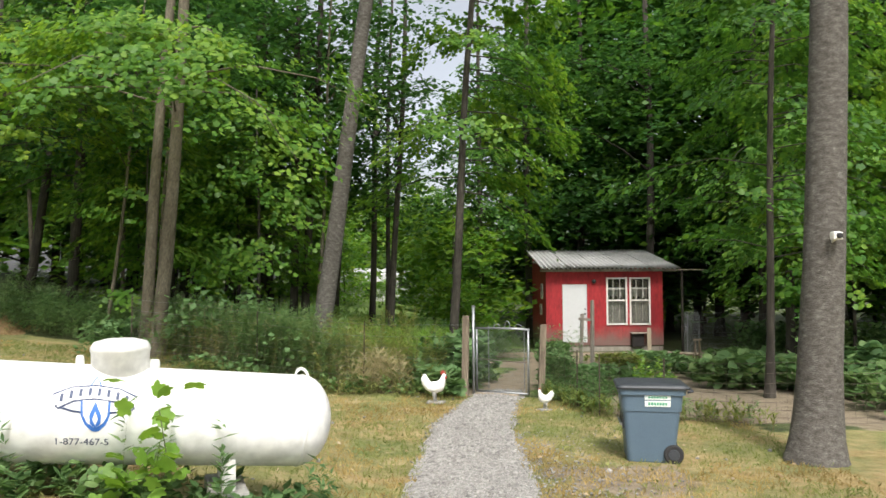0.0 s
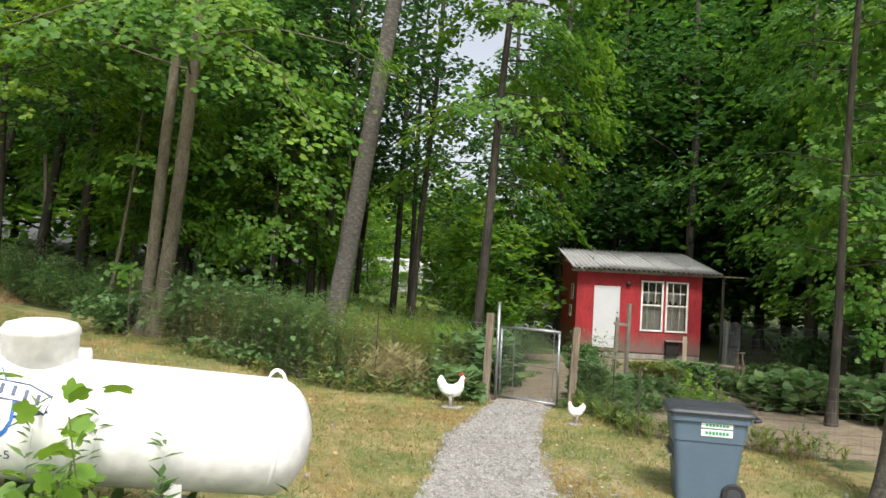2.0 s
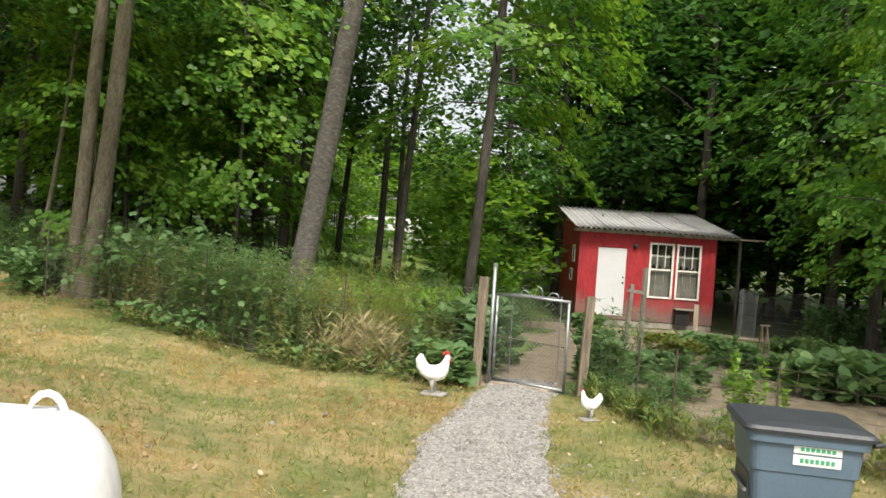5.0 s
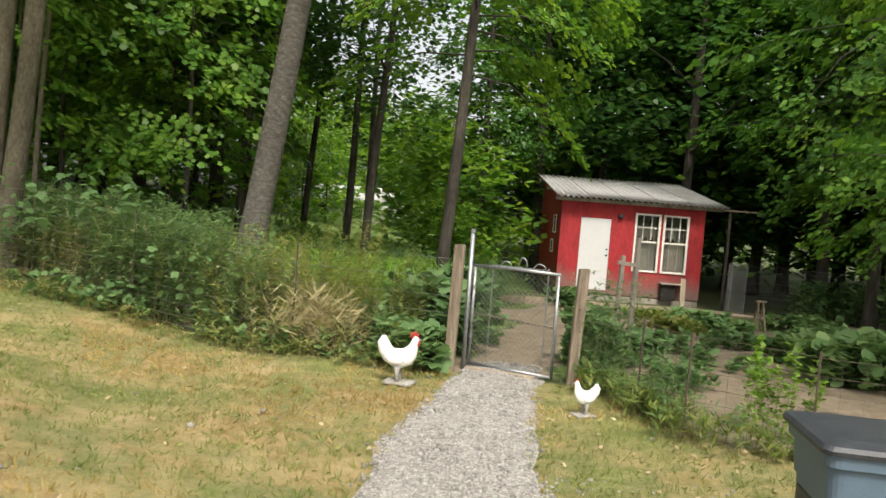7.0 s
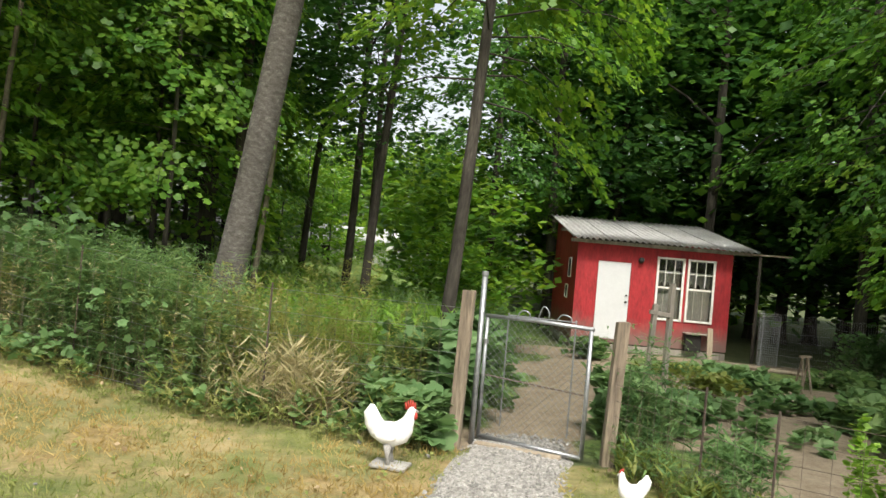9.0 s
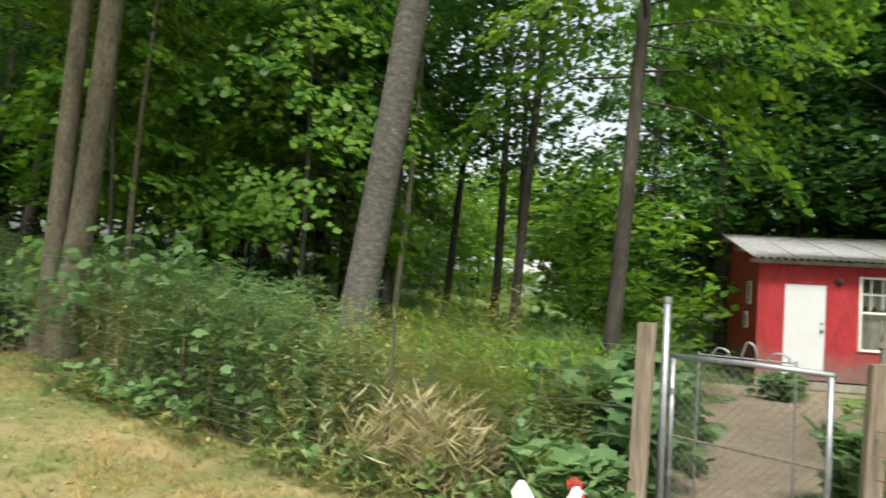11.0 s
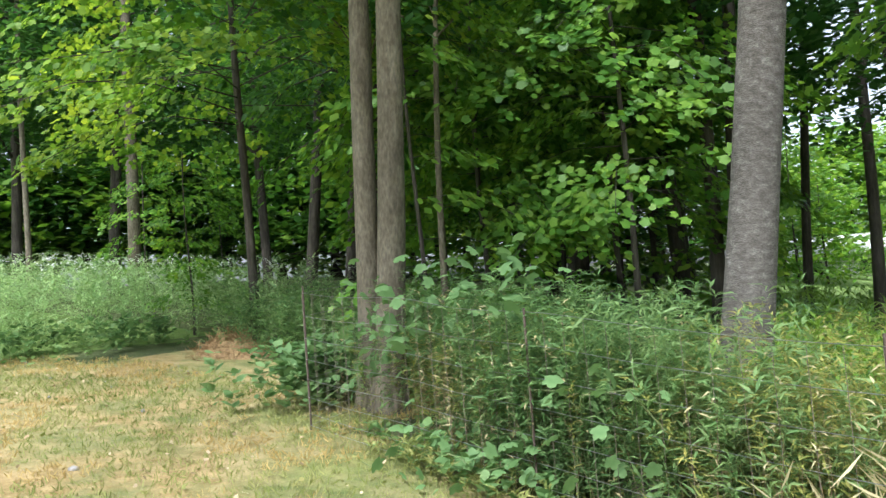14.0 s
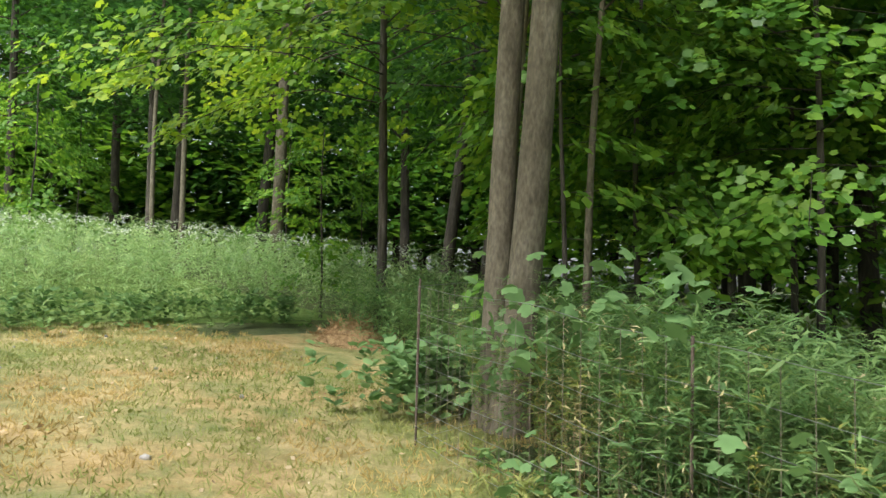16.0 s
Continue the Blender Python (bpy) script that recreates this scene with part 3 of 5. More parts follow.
yellow = make_tree("maple_tree", "young maple with wide bright yellow-green boughs over the lawn's end", 9, 0.085, 3.6, 7.4, 4.6, 0, 330, 0, 0.115, LOBE, leaf_yellow, bark_dark, 0.6, 9, tree_at(-10.25, 16.3, 1, 0, None, (0, 1)), boughs=36, side=-40, hang=0.18)
sparse = make_tree("wood_tree", "thin dark tree with sparse leaves against the sky", 16, 0.12, 4.6, 13, 2.1, 90, 24, 0.75, 0.2, KITE, leaf_dark, bark_dark, 0.8, 9, tree_at(-2.3, 25.4, 1, 0, None, (0, 2)))
mid_a = make_tree("wood_tree", "slender dark-trunked broadleaf tree in the wood", 15, 0.16, 3.4, 11.5, 3.3, 0, 210, 0, 0.17, KITE, leaf_maple, bark_dark, 0.5, 8, tree_at(-7.1, 22.0, 1, 0, None, (0, 1)), boughs=36)
mid_b = make_tree("wood_tree", "slender dark-trunked broadleaf tree in the wood", 16, 0.17, 4.2, 12, 2.9, 230, 22, 0.9, 0.22, KITE, leaf_dark, bark_dark, 1.7, 8, tree_at(-5.24, 22.6, 1, 0, None, (0, -1)))
mid_c = make_tree("wood_tree", "leafy young maple with low drooping boughs", 11, 0.1, 2.2, 10.0, 3.3, 0, 200, 0, 0.16, LOBE, leaf_lime, bark_dark, 2.9, 8, tree_at(12.4, 21.2), boughs=36)
yard_maple = make_tree("maple_tree", "young maple with drooping bright boughs beside the garden", 9, 0.07, 2.3, 7.5, 2.1, 0, 190, 0, 0.1, LOBE, leaf_maple, bark_dark, 1.2, 8, tree_at(5.75, 11.3, 1, 0, None, (0, 2)), boughs=30, side=30)
# lime leaves colour in the backlight for saplings deep in shade
sap = make_tree("sapling", "thin leafy sapling in the shade of the wood, backlight put into its leaf colour", 5.5, 0.035, 0.8, 5.3, 1.7, 0, 70, 0, 0.16, KITE, leaf_lime, bark_dark, 0.3, 5, tree_at(-6.4, 15.9), boughs=18)
far_a = make_tree("wood_tree", "dense dark tree deep in the wood", 18, 0.2, 2.2, 16.5, 3.9, 340, 13, 1.2, 0.4, KITE, leaf_dark, bark_dark, 1.3, 4, tree_at(-14, 36))
far_b = make_tree("wood_tree", "dense green tree deep in the wood", 17, 0.2, 1.2, 17, 4.4, 350, 13, 1.2, 0.4, KITE, leaf_maple, bark_dark, 2.3, 4, tree_at(-24, 34))

for x, y, which, s, turn, thick, lean in (
    (-4.1, 20.8, sparse, 0.95, 50, 1.1, (0, 1)), (-3.7, 20.9, sparse, 1.0, 200, 1.1, (0, 2)),
    (-3.6, 26.3, sparse, 0.95, 140, 0.9, (0, 3)), (-1.7, 25.2, sparse, 0.85, 10, 0.8, (0, 1)),
    (-9.7, 18.8, mid_a, 1.0, 300, 0.9, (0, 3)), (-11.6, 20.0, mid_b, 1.0, 30, 0.8, (0, 9)), (-13.8, 21.0, mid_b, 1.0, 120, 0.9, (0, 9)),
    (-8.2, 24.7, sparse, 1.0, 75, 1.4, (0, -2)), (-6.2, 25.5, sparse, 1.05, 15, 1.5, (0, 0)), (-9.4, 25.3, sparse, 1.0, 260, 1.2, (0, 5)),
    (-21.8, 20.8, mid_b, 1.05, 210, 1.05, (0, 4)), (-25.1, 19.5, mid_b, 1.0, 190, 1.0, (0, 1)),
    (-23.6, 18.0, mid_b, 1.2, 90, 0.8, (0, 0)), (-29.0, 18.9, mid_b, 1.1, 10, 1.0, (0, 0)), (-18.0, 23.4, mid_b, 1.0, 66, 0.9, (0, 0)), (-28.6, 15.3, mid_a, 1.1, 5, 1.0, (0, 0)),
    (10.5, 20.5, mid_a, 1.0, 100, 0.9, (0, 0)), (13.6, 17.2, mid_a, 1.0, 40, 0.9, (0, 1)),
    (8.6, 28.5, mid_b, 1.1, 170, 1.1, (0, 0)), (4.0, 31.0, mid_b, 1.1, 20, 1.1, (0, 0)), (1.9, 30.5, mid_a, 1.0, 250, 0.9, (0, 0)), (6.5, 32, mid_a, 1.15, 77, 1.1, (0, 0)),
    (11.5, 25.0, mid_a, 1.1, 310, 1.1, (0, 0)), (14.5, 22.0, mid_b, 1.1, 120, 1.1, (0, 0)), (15.5, 16.0, mid_a, 1.0, 250, 0.9, (0, 0)), (13.4, 12.2, mid_a, 1.0, 140, 0.8, (0, 0)),
    (-1.2, 21.6, sparse, 0.95, 160, 0.9, (0, 2)), (9.3, 16.3, mid_c, 0.85, 200, 0.75, (0, 0)),
):
    copy_thing(which, tree_at(x, y, s, turn, thick, lean))

grey = make_tree("grey_tree", "straight pale grey tree at the meadow's far edge", 14, 0.17, 5.5, 13.5, 3.0, 200, 22, 0.85, 0.2, KITE, leaf_dark, bark_smooth, 0.7, 7, tree_at(-17.7, 18.8, 1, 0, None, (0, 4)))
slim = make_tree("slim_tree", "very slim pale tree in the undergrowth", 9, 0.05, 4.8, 9, 1.6, 70, 20, 0.6, 0.18, KITE, leaf_dark, bark_smooth, 1.9, 5, tree_at(-6.3, 16.2, 1, 0, None, (0, 3)))
for x, y, s, turn, lean in ((-19.8, 16.6, 1.3, 40, 1), (-20.5, 17.6, 1.6, 100, 2), (-7.2, 15.6, 0.9, 200, 6), (-8.6, 19.5, 1.2, 10, 2), (-12.8, 22.5, 1.5, 70, -2), (-3.2, 19.5, 1.2, 160, 3)):
    copy_thing(slim, tree_at(x, y, s, turn, None, (0, lean)))

bough = make_tree("young_maple", "young maple with bright layered boughs at the wood's edge", 7.5, 0.06, 2.4, 7.0, 2.7, 0, 190, 0, 0.13, LOBE, leaf_lime, bark_dark, 1.4, 8, tree_at(-7.4, 20.2), boughs=28)
for x, y, s, turn in ((-5.6, 20.4, 0.95, 50), (-6.9, 18.3, 0.9, 15), (-4.5, 18.3, 0.9, 95), (-8.2, 23.6, 1.1, 140), (-6.2, 24.0, 1.2, 210), (-13.6, 26.5, 1.2, 75), (11.2, 18.6, 0.85, 30)):
    copy_thing(bough, tree_at(x, y, s, turn))

for k in range(96):
    a = radians(-98 + 156 * ((k * 0.618) % 1.0))
    d = 29 + 26 * ((k * 0.381) % 1.0)
    x, y = 0.5 + d * math.sin(a), 1 + d * math.cos(a)
    if abs(x - 0.5 + 0.083 * y) < 5.5 + 0.05 * y and y > 15:
        continue
    copy_thing(far_a if k % 2 else far_b, tree_at(x, y, 0.85 + 0.35 * ((k * 0.27) % 1), k * 47, None))

# shrubs stand in tree shade; their lime leaves paint in the daylight
low = make_tree("shrub", "leafy shrub at the far side of the clearing, leaf colour lightened as if lit", 4.5, 0.05, 0.4, 4.6, 1.9, 110, 18, 0.7, 0.26, KITE, leaf_lime, bark_dark, 0.3, 4, tree_at(-5.8, 44), "clearing shrubs")
for x, y, s in ((0.7, 27.5, 1.1), (0.6, 25.2, 0.6), (0.9, 32, 1.4), (-0.2, 37, 1.3), (0.6, 48, 1.3), (-7.8, 49, 1.3), (-9.0, 52, 1.6), (1.5, 54, 1.6), (-3.9, 49, 0.4), (-1.7, 48, 0.36), (-2.8, 46, 0.3), (-5.6, 50, 0.45), (-3.4, 64, 1.9), (-7, 66, 2.2), (0, 66, 2.2), (-4.6, 70, 2.6), (-9.5, 68, 2.4)):
    copy_thing(low, tree_at(x, y, s, x * 50))

for k in range(34):
    a = radians(-98 + 150 * ((k * 0.618 + 0.1) % 1.0))
    d = 40 + 14 * ((k * 0.45) % 1.0)
    x, y = 0.5 + d * math.sin(a), 1 + d * math.cos(a)
    if abs(x - 0.5 + 0.083 * y) < 7 and y > 15:
        continue
    copy_thing(low, tree_at(x, y, 1.5, k * 37, 2.0))

for k in range(56):
    a = radians(-78 + 124 * ((k * 0.618 + 0.3) % 1.0))
    d = 19 + 14 * ((k * 0.414) % 1.0)
    x, y = 0.5 + d * math.sin(a), 2 + d * math.cos(a)
    if abs(x + 1.5) < 3.4 and y > 17 or x > 2 or x < -8 and k % 3:
        continue
    copy_thing(sap, tree_at(x, y, 0.6 + 0.5 * ((k * 0.77) % 1), k * 71, None))


# ---- red shed ----
def sheet_with_openings(bm, x0, x1, z0, z1, holes, y, thick):
    """An upright sheet in the x-z plane with rectangular holes through it."""
    xs = sorted({x0, x1, *[h[0] for h in holes], *[h[1] for h in holes]})
    zs = sorted({z0, z1, *[h[2] for h in holes], *[h[3] for h in holes]})
    grid = {}

    def vert(x, z):
        if (x, z) not in grid:
            grid[(x, z)] = bm.verts.new((x, y, z))
        return grid[(x, z)]

    faces = []
    for a, b in zip(xs, xs[1:]):
        for c, d in zip(zs, zs[1:]):
            mx, mz = (a + b) / 2, (c + d) / 2
            if not any(h[0] < mx < h[1] and h[2] < mz < h[3] for h in holes):
                faces.append(bm.faces.new((vert(a, c), vert(b, c), vert(b, d), vert(a, d))))
    out = bmesh.ops.extrude_face_region(bm, geom=faces)
    bmesh.ops.translate(bm, verts=[v for v in out["geom"] if isinstance(v, bmesh.types.BMVert)], vec=(0, thick, 0))


def build_shed():
    shed = thing("shed", "small red painted shed with a corrugated metal roof and white door", "shed", pose(0, 0, 0))
    x0, x1, y0, y1, zb, zt = 3.86, 7.86, 24.34, 28.2, -0.3, 2.28
    holes = [(4.42, 5.27, -0.2, 1.8), (5.93, 6.63, 0.42, 2.0), (6.72, 7.42, 0.42, 2.0)]
    bm = bmesh.new()
    sheet_with_openings(bm, x0, x1, zb, zt, holes, y0, 0.09)
    part("front_wall", bm, red_paint, shed)
    for nm, x in (("side_wall", x0), ("side_wall", x1 - 0.09)):
        bm = bmesh.new()
        v = [bm.verts.new((x, yy, zz)) for yy, zz in ((y0 + 0.092, zb), (y1, zb), (y1, 2.98), (y0 + 0.092, zt))]
        f = bm.faces.new(v)
        o = bmesh.ops.extrude_face_region(bm, geom=[f])
        bmesh.ops.translate(bm, verts=[q for q in o["geom"] if isinstance(q, bmesh.types.BMVert)], vec=(0.09, 0, 0))
        part(nm, bm, red_paint, shed)
    bm = bmesh.new()
    box(bm, (x0 + x1) / 2, y1 + 0.045, 1.34, x1 - x0, 0.09, 3.28)
    part("back_wall", bm, red_paint, shed)
    bm = bmesh.new()
    box(bm, (x0 + x1) / 2, (y0 + y1) / 2 + 0.05, -0.27, x1 - x0 - 0.19, y1 - y0 - 0.15, 0.06)
    part("floor_deck", bm, grey_board, shed)
    # added near-black panels put the indoor shade into colour behind the windows
    for cx, cy, cz, sx, sy, sz in ((x0 + 0.11, 26.3, 1.0, 0.02, 3.6, 2.3), (x1 - 0.11, 26.3, 1.0, 0.02, 3.6, 2.3), ((x0 + x1) / 2, y1 - 0.03, 1.2, x1 - x0 - 0.24, 0.02, 2.7)):
        bm = bmesh.new()
        box(bm, cx, cy, cz, sx, sy, sz)
        part("shade_panel", bm, dark_void, shed, "added near-black panel standing in for the shade inside")
    for k, z in enumerate((-0.42, -0.6)):
        bm = bmesh.new()
        box(bm, (x0 + x1) / 2, y0 + 0.06, z, x1 - x0 - 0.02 - 0.04 * k, 0.1, 0.17, 0.008)
        part("skirt_board", bm, grey_board, shed, "weathered grey skirting board")
        bm = bmesh.new()
        box(bm, x0 + 0.06, (y0 + y1) / 2 + 0.12, z, 0.1, y1 - y0 - 0.1, 0.17, 0.008)
        part("skirt_board", bm, grey_board, shed, "weathered grey skirting board")
    # roof in overlapping corrugated sheets
    for s in range(5):
        bm = bmesh.new()
        a = 3.66 + s * 0.94
        rows = []
        over = 0.02 * math.sin(s * 2.3)
        for j in range(5):
            t = j / 4
            y = 23.92 + over + t * 4.75
            z = 2.33 + t * 0.8 + 0.004 * (s % 2) + 0.008 * math.sin(s + 3 * t)
            rows.append([bm.verts.new((a + 0.02 * i, y, z + 0.03 * math.sin(2 * math.pi * i * 0.02 / 0.157))) for i in range(49)])
        for p, q in zip(rows, rows[1:]):
            for i in range(48):
                bm.faces.new((p[i], p[i + 1], q[i + 1], q[i]))
        bmesh.ops.solidify(bm, geom=bm.faces[:], thickness=0.004)
        part("roof_sheet", bm, roof_metal, shed, smooth=True)
    for y, z in ((24.3, 2.27), (26.2, 2.6), (28.2, 2.93)):
        bm = bmesh.new()
        box(bm, 5.99, y, z, 4.66, 0.05, 0.09, 0.006)
        part("rafter", bm, grey_board, shed)
    bm = bmesh.new()
    box(bm, 8.7, 24.0, 2.27, 1.05, 0.05, 0.04, 0.005)
    part("roof_beam", bm, pale_board, shed)
    bm = bmesh.new()
    tube(bm, [(8.42, 24.05, -0.75), (8.43, 24.05, 2.25)], [0.045, 0.04], 8)
    part("porch_post", bm, bark_dark, shed)
    # door
    bm = bmesh.new()
    box(bm, 4.845, 24.375, 0.8, 0.835, 0.045, 1.985, 0.005)
    door = part("door", bm, door_white, shed, "white flush door")
    for z, r in ((0.78, 0.03), (0.95, 0.024)):
        bm = bmesh.new()
        lathe(bm, [(r * 0.8, 0), (r, 0.012), (r * 0.55, 0.02), (r * 1.05, 0.05), (r * 0.7, 0.065)], 14, pose(5.19, 24.352, z, 90))
        part("door_knob", bm, black_rubber, door, "dark round knob", smooth=True)
    # casing round the door, windows with sash bars
    for h, nm in ((holes[1], "window"), (holes[2], "window")):
        a, b, c, d = h
        bm = bmesh.new()
        for cx, cz, sx, sz in ((a + 0.02, (c + d) / 2, 0.055, d - c + 0.05), (b - 0.02, (c + d) / 2, 0.055, d - c + 0.05), ((a + b) / 2, c + 0.005, b - a - 0.02, 0.05), ((a + b) / 2, d - 0.005, b - a - 0.02, 0.05)):
            box(bm, cx, 24.33, cz, sx, 0.06, sz, 0.004)
        win = part(nm, bm, trim_white, shed, "white wooden sash window with small panes")
        bm = bmesh.new()
        box(bm, (a + b) / 2, 24.35, c + 0.52 * (d - c), b - a - 0.1, 0.035, 0.045, 0.003)
        part("meeting_rail", bm, trim_white, win)
        for k in (1, 2):
            bm = bmesh.new()
            box(bm, a + (b - a) * k / 3, 24.36, (c + d) / 2 + 0.27 * (d - c), 0.018, 0.02, 0.43 * (d - c))
            part("glazing_bar", bm, trim_white, win)
            bm = bmesh.new()
            box(bm, a + (b - a) * k / 3, 24.43, (c + d) / 2 - 0.24 * (d - c), 0.012, 0.015, 0.46 * (d - c))
            part("glazing_bar", bm, grey_board, win)
        bm = bmesh.new()
        box(bm, (a + b) / 2, 24.361, c + 0.77 * (d - c), b - a - 0.09, 0.02, 0.02)
        part("glazing_bar", bm, trim_white, win)
        bm = bmesh.new()
        box(bm, (a + b) / 2, 24.385, (c + d) / 2, b - a - 0.06, 0.006, d - c - 0.06)
        pane = part("pane", bm, glass, win)
        pane.visible_shadow = False
        bm = bmesh.new()
        box(bm, (a + b) / 2, 24.445, c + 0.26 * (d - c), b - a - 0.06, 0.008, 0.5 * (d - c))
        part("insect_screen", bm, screen_grey, win, "dull grey insect screen")
        # pale net curtain gathered over the upper sash
        bm = bmesh.new()
        cols = []
        for i in range(25):
            x = a + 0.05 + (b - a - 0.1) * i / 24
            cols.append((bm.verts.new((x, 24.52 + 0.018 * math.sin(i * 1.7), d - 0.32)), bm.verts.new((x, 24.52 + 0.02 * math.sin(i * 1.7 + 0.4), d - 0.68 - 0.07 * math.sin(i * 0.9)))))
        for p, q in zip(cols, cols[1:]):
            bm.faces.new((p[0], q[0], q[1], p[1]))
        bmesh.ops.solidify(bm, geom=bm.faces[:], thickness=0.003)
        part("curtain", bm, siding_pale, win, "pale short net curtain", smooth=True)
    # small window in the side wall
    for y, z, h in ((25.3, 1.55, 0.5), (25.6, 0.9, 0.35)):
        bm = bmesh.new()
        for cy, cz, sy, sz in ((y - 0.2, z, 0.03, h), (y + 0.2, z, 0.03, h), (y, z - h / 2, 0.37, 0.03), (y, z + h / 2, 0.37, 0.03)):
            box(bm, x0 - 0.012, cy, cz, 0.03, sy, sz)
        sw = part("side_window", bm, trim_white, shed)
        bm = bmesh.new()
        box(bm, x0 - 0.004, y, z, 0.012, 0.37, h - 0.03)
        part("pane", bm, dark_void, sw)
    # outside lamp by the door
    bm = bmesh.new()
    lathe(bm, [(0.05, 0), (0.075, 0.03), (0.07, 0.1), (0.035, 0.13)], 12, pose(5.5, 24.34, 1.88, 80))
    part("wall_lamp", bm, black_rubber, shed, "small black lamp beside the door", smooth=True)
    # nest hatch as a solid near-black box
    bm = bmesh.new()
    box(bm, 6.95, 24.24, -0.12, 0.4, 0.18, 0.42, 0.012)
    hatch = part("nest_hatch", bm, dark_void, shed, "hen hatch drawn as a solid near-black box")
    bm = bmesh.new()
    box(bm, 7.05, 24.2, 0.13, 0.66, 0.3, 0.03, 0.006)
    part("hatch_lid", bm, grey_board, hatch)


build_shed()

plank = thing("plank", "pale plank leaning against the red shed", "plank", pose(7.1, 23.35, -0.42, -22, 6, 0))
bm = bmesh.new()
box(bm, 0, 0, 0.4, 0.13, 0.035, 0.85, 0.006)
part("board", bm, pale_board, plank)


# ---- propane tank ----
TC, TD, TR, TH = Vector((-1.83, 4.08, 1.07)), Vector((0.93, 0.36, -0.1)).normalized(), 0.33, 1.5
TN = Vector((0.37, -0.93, 0)).normalized()


def on_tank(s, a, lift=0.0):
    """A place on the tank's side: s along its length, a degrees up from level."""
    return TD * s + (TN * math.cos(radians(a)) + Vector((0, 0, 1)) * math.sin(radians(a))) * (TR + lift)


def tank_patch(name, outline, mat, parent, label="", lift=0.003):
    """A painted shape on the curved side, from an outline of (s, angle), filled in strips."""
    bm = bmesh.new()
    f = bm.faces.new([bm.verts.new((s, a / 100.0, 0)) for s, a in outline])
    bmesh.ops.triangulate(bm, faces=[f])
    bmesh.ops.subdivide_edges(bm, edges=bm.edges[:], cuts=4, use_grid_fill=True)
    for v in bm.verts:
        v.co = on_tank(-0.09 + (v.co.x + 0.13) * 0.78, v.co.y * 100.0, lift)
    part(name, bm, mat, parent, label)


def band(p, w):
    """Outline of a stroke of half width w (s units) through points (s, angle)."""
    k = 57.3 / TR
    left, right = [], []
    for i, q in enumerate(p):
        a, b = p[max(i - 1, 0)], p[min(i + 1, len(p) - 1)]
        dx, dy = b[0] - a[0], (b[1] - a[1]) / k
        n = math.hypot(dx, dy) or 1
        left.append((q[0] - dy / n * w, q[1] + dx / n * w * k))
        right.append((q[0] + dy / n * w, q[1] - dx / n * w * k))
    return left + right[::-1]


def build_tank():
    tank = thing("propane_tank", "white horizontal propane tank with a blue logo and hinged dome", "gas tank", Matrix.Translation(TC))
    turn = TD.to_track_quat("Z", "Y").to_matrix().to_4x4()
    prof = []
    cap = 0.23
    for k in range(9):
        t = math.pi / 2 * k / 8
        prof.append((max(0.012, TR * math.sin(t)), -TH + cap - cap * math.cos(t)))
    prof += [(TR, -0.95), (TR, -0.4), (TR, 0.4), (TR, 0.95)]
    prof += [(r, -z) for r, z in prof[8::-1]]
    bm = bmesh.new()
    lathe(bm, prof, 48, turn)
    part("body", bm, white_paint, tank, smooth=True)
    for s in (-TH + cap, TH - cap):
        bm = bmesh.new()
        lathe(bm, [(TR + 0.0005, -0.012), (TR + 0.004, -0.006), (TR + 0.004, 0.006), (TR + 0.0005, 0.012)], 48, Matrix.Translation(TD * s) @ turn)
        part("weld_seam", bm, white_paint, tank, smooth=True)
    bm = bmesh.new()
    lathe(bm, [(0.183, TR - 0.06), (0.188, TR + 0.1), (0.194, TR + 0.105), (0.19, TR + 0.135), (0.17, TR + 0.165), (0.1, TR + 0.185), (0.02, TR + 0.19)], 32, Matrix.Translation((0.04, 0.015, 0)))
    dome = part("dome", bm, tank_grime, tank, "white domed valve cover", smooth=True)
    bm = bmesh.new()
    box(bm, *(TD * 0.23 + Vector((0, 0, TR + 0.03))), 0.05, 0.03, 0.06, 0.008)
    part("hinge", bm, tank_grime, dome)
    for s in (-0.21, 0.27):
        bm = bmesh.new()
        p = TD * s
        lathe(bm, [(0.028, TR - 0.02), (0.028, TR + 0.035), (0.02, TR + 0.06)], 12, Matrix.Translation(p))
        part("valve", bm, tank_grime, tank, smooth=True)
    for s in (-1.29, 1.29):
        bm = bmesh.new()
        pts = [TD * (s + 0.05 * math.cos(t)) + Vector((0, 0, TR - 0.03 + 0.08 * math.sin(t))) for t in np.linspace(0, math.pi, 9)]
        tube(bm, pts, 0.011, 8)
        part("lifting_lug", bm, white_paint, tank, smooth=True)
    for s in (-0.75, 0.75):
        for side in (-0.2, 0.2):
            bm = bmesh.new()
            p = TD * s - TN * side
            q = Matrix.Translation(p) @ pose(0, 0, 0, 0, 0, math.degrees(math.atan2(TD.y, TD.x)))
            box(bm, 0, 0, -0.36, 0.09, 0.06, 0.22, 0.008, q)
            part("foot", bm, tank_grime, tank, "white steel saddle foot")
    # logo: banner with bars for its letters, arcs, flame drop
    tank_patch("banner", band([(-0.43, 22), (-0.3, 31), (-0.13, 34), (0.04, 31), (0.17, 22)], 0.054), logo_navy, tank, "navy outlined banner", 0.003)
    tank_patch("banner_field", band([(-0.425, 22), (-0.3, 31), (-0.13, 34), (0.04, 31), (0.165, 22)], 0.041), white_paint, tank, "white banner field", 0.006)
    for k in range(8):
        s = -0.375 + k * 0.07
        a = 34 - 130 * (s + 0.13) ** 2
        tank_patch("letter_bar", band([(s - 0.012, a - 4.6), (s - 0.004, a + 4.6)], 0.012), logo_navy, tank, "navy lettering bar", 0.009)
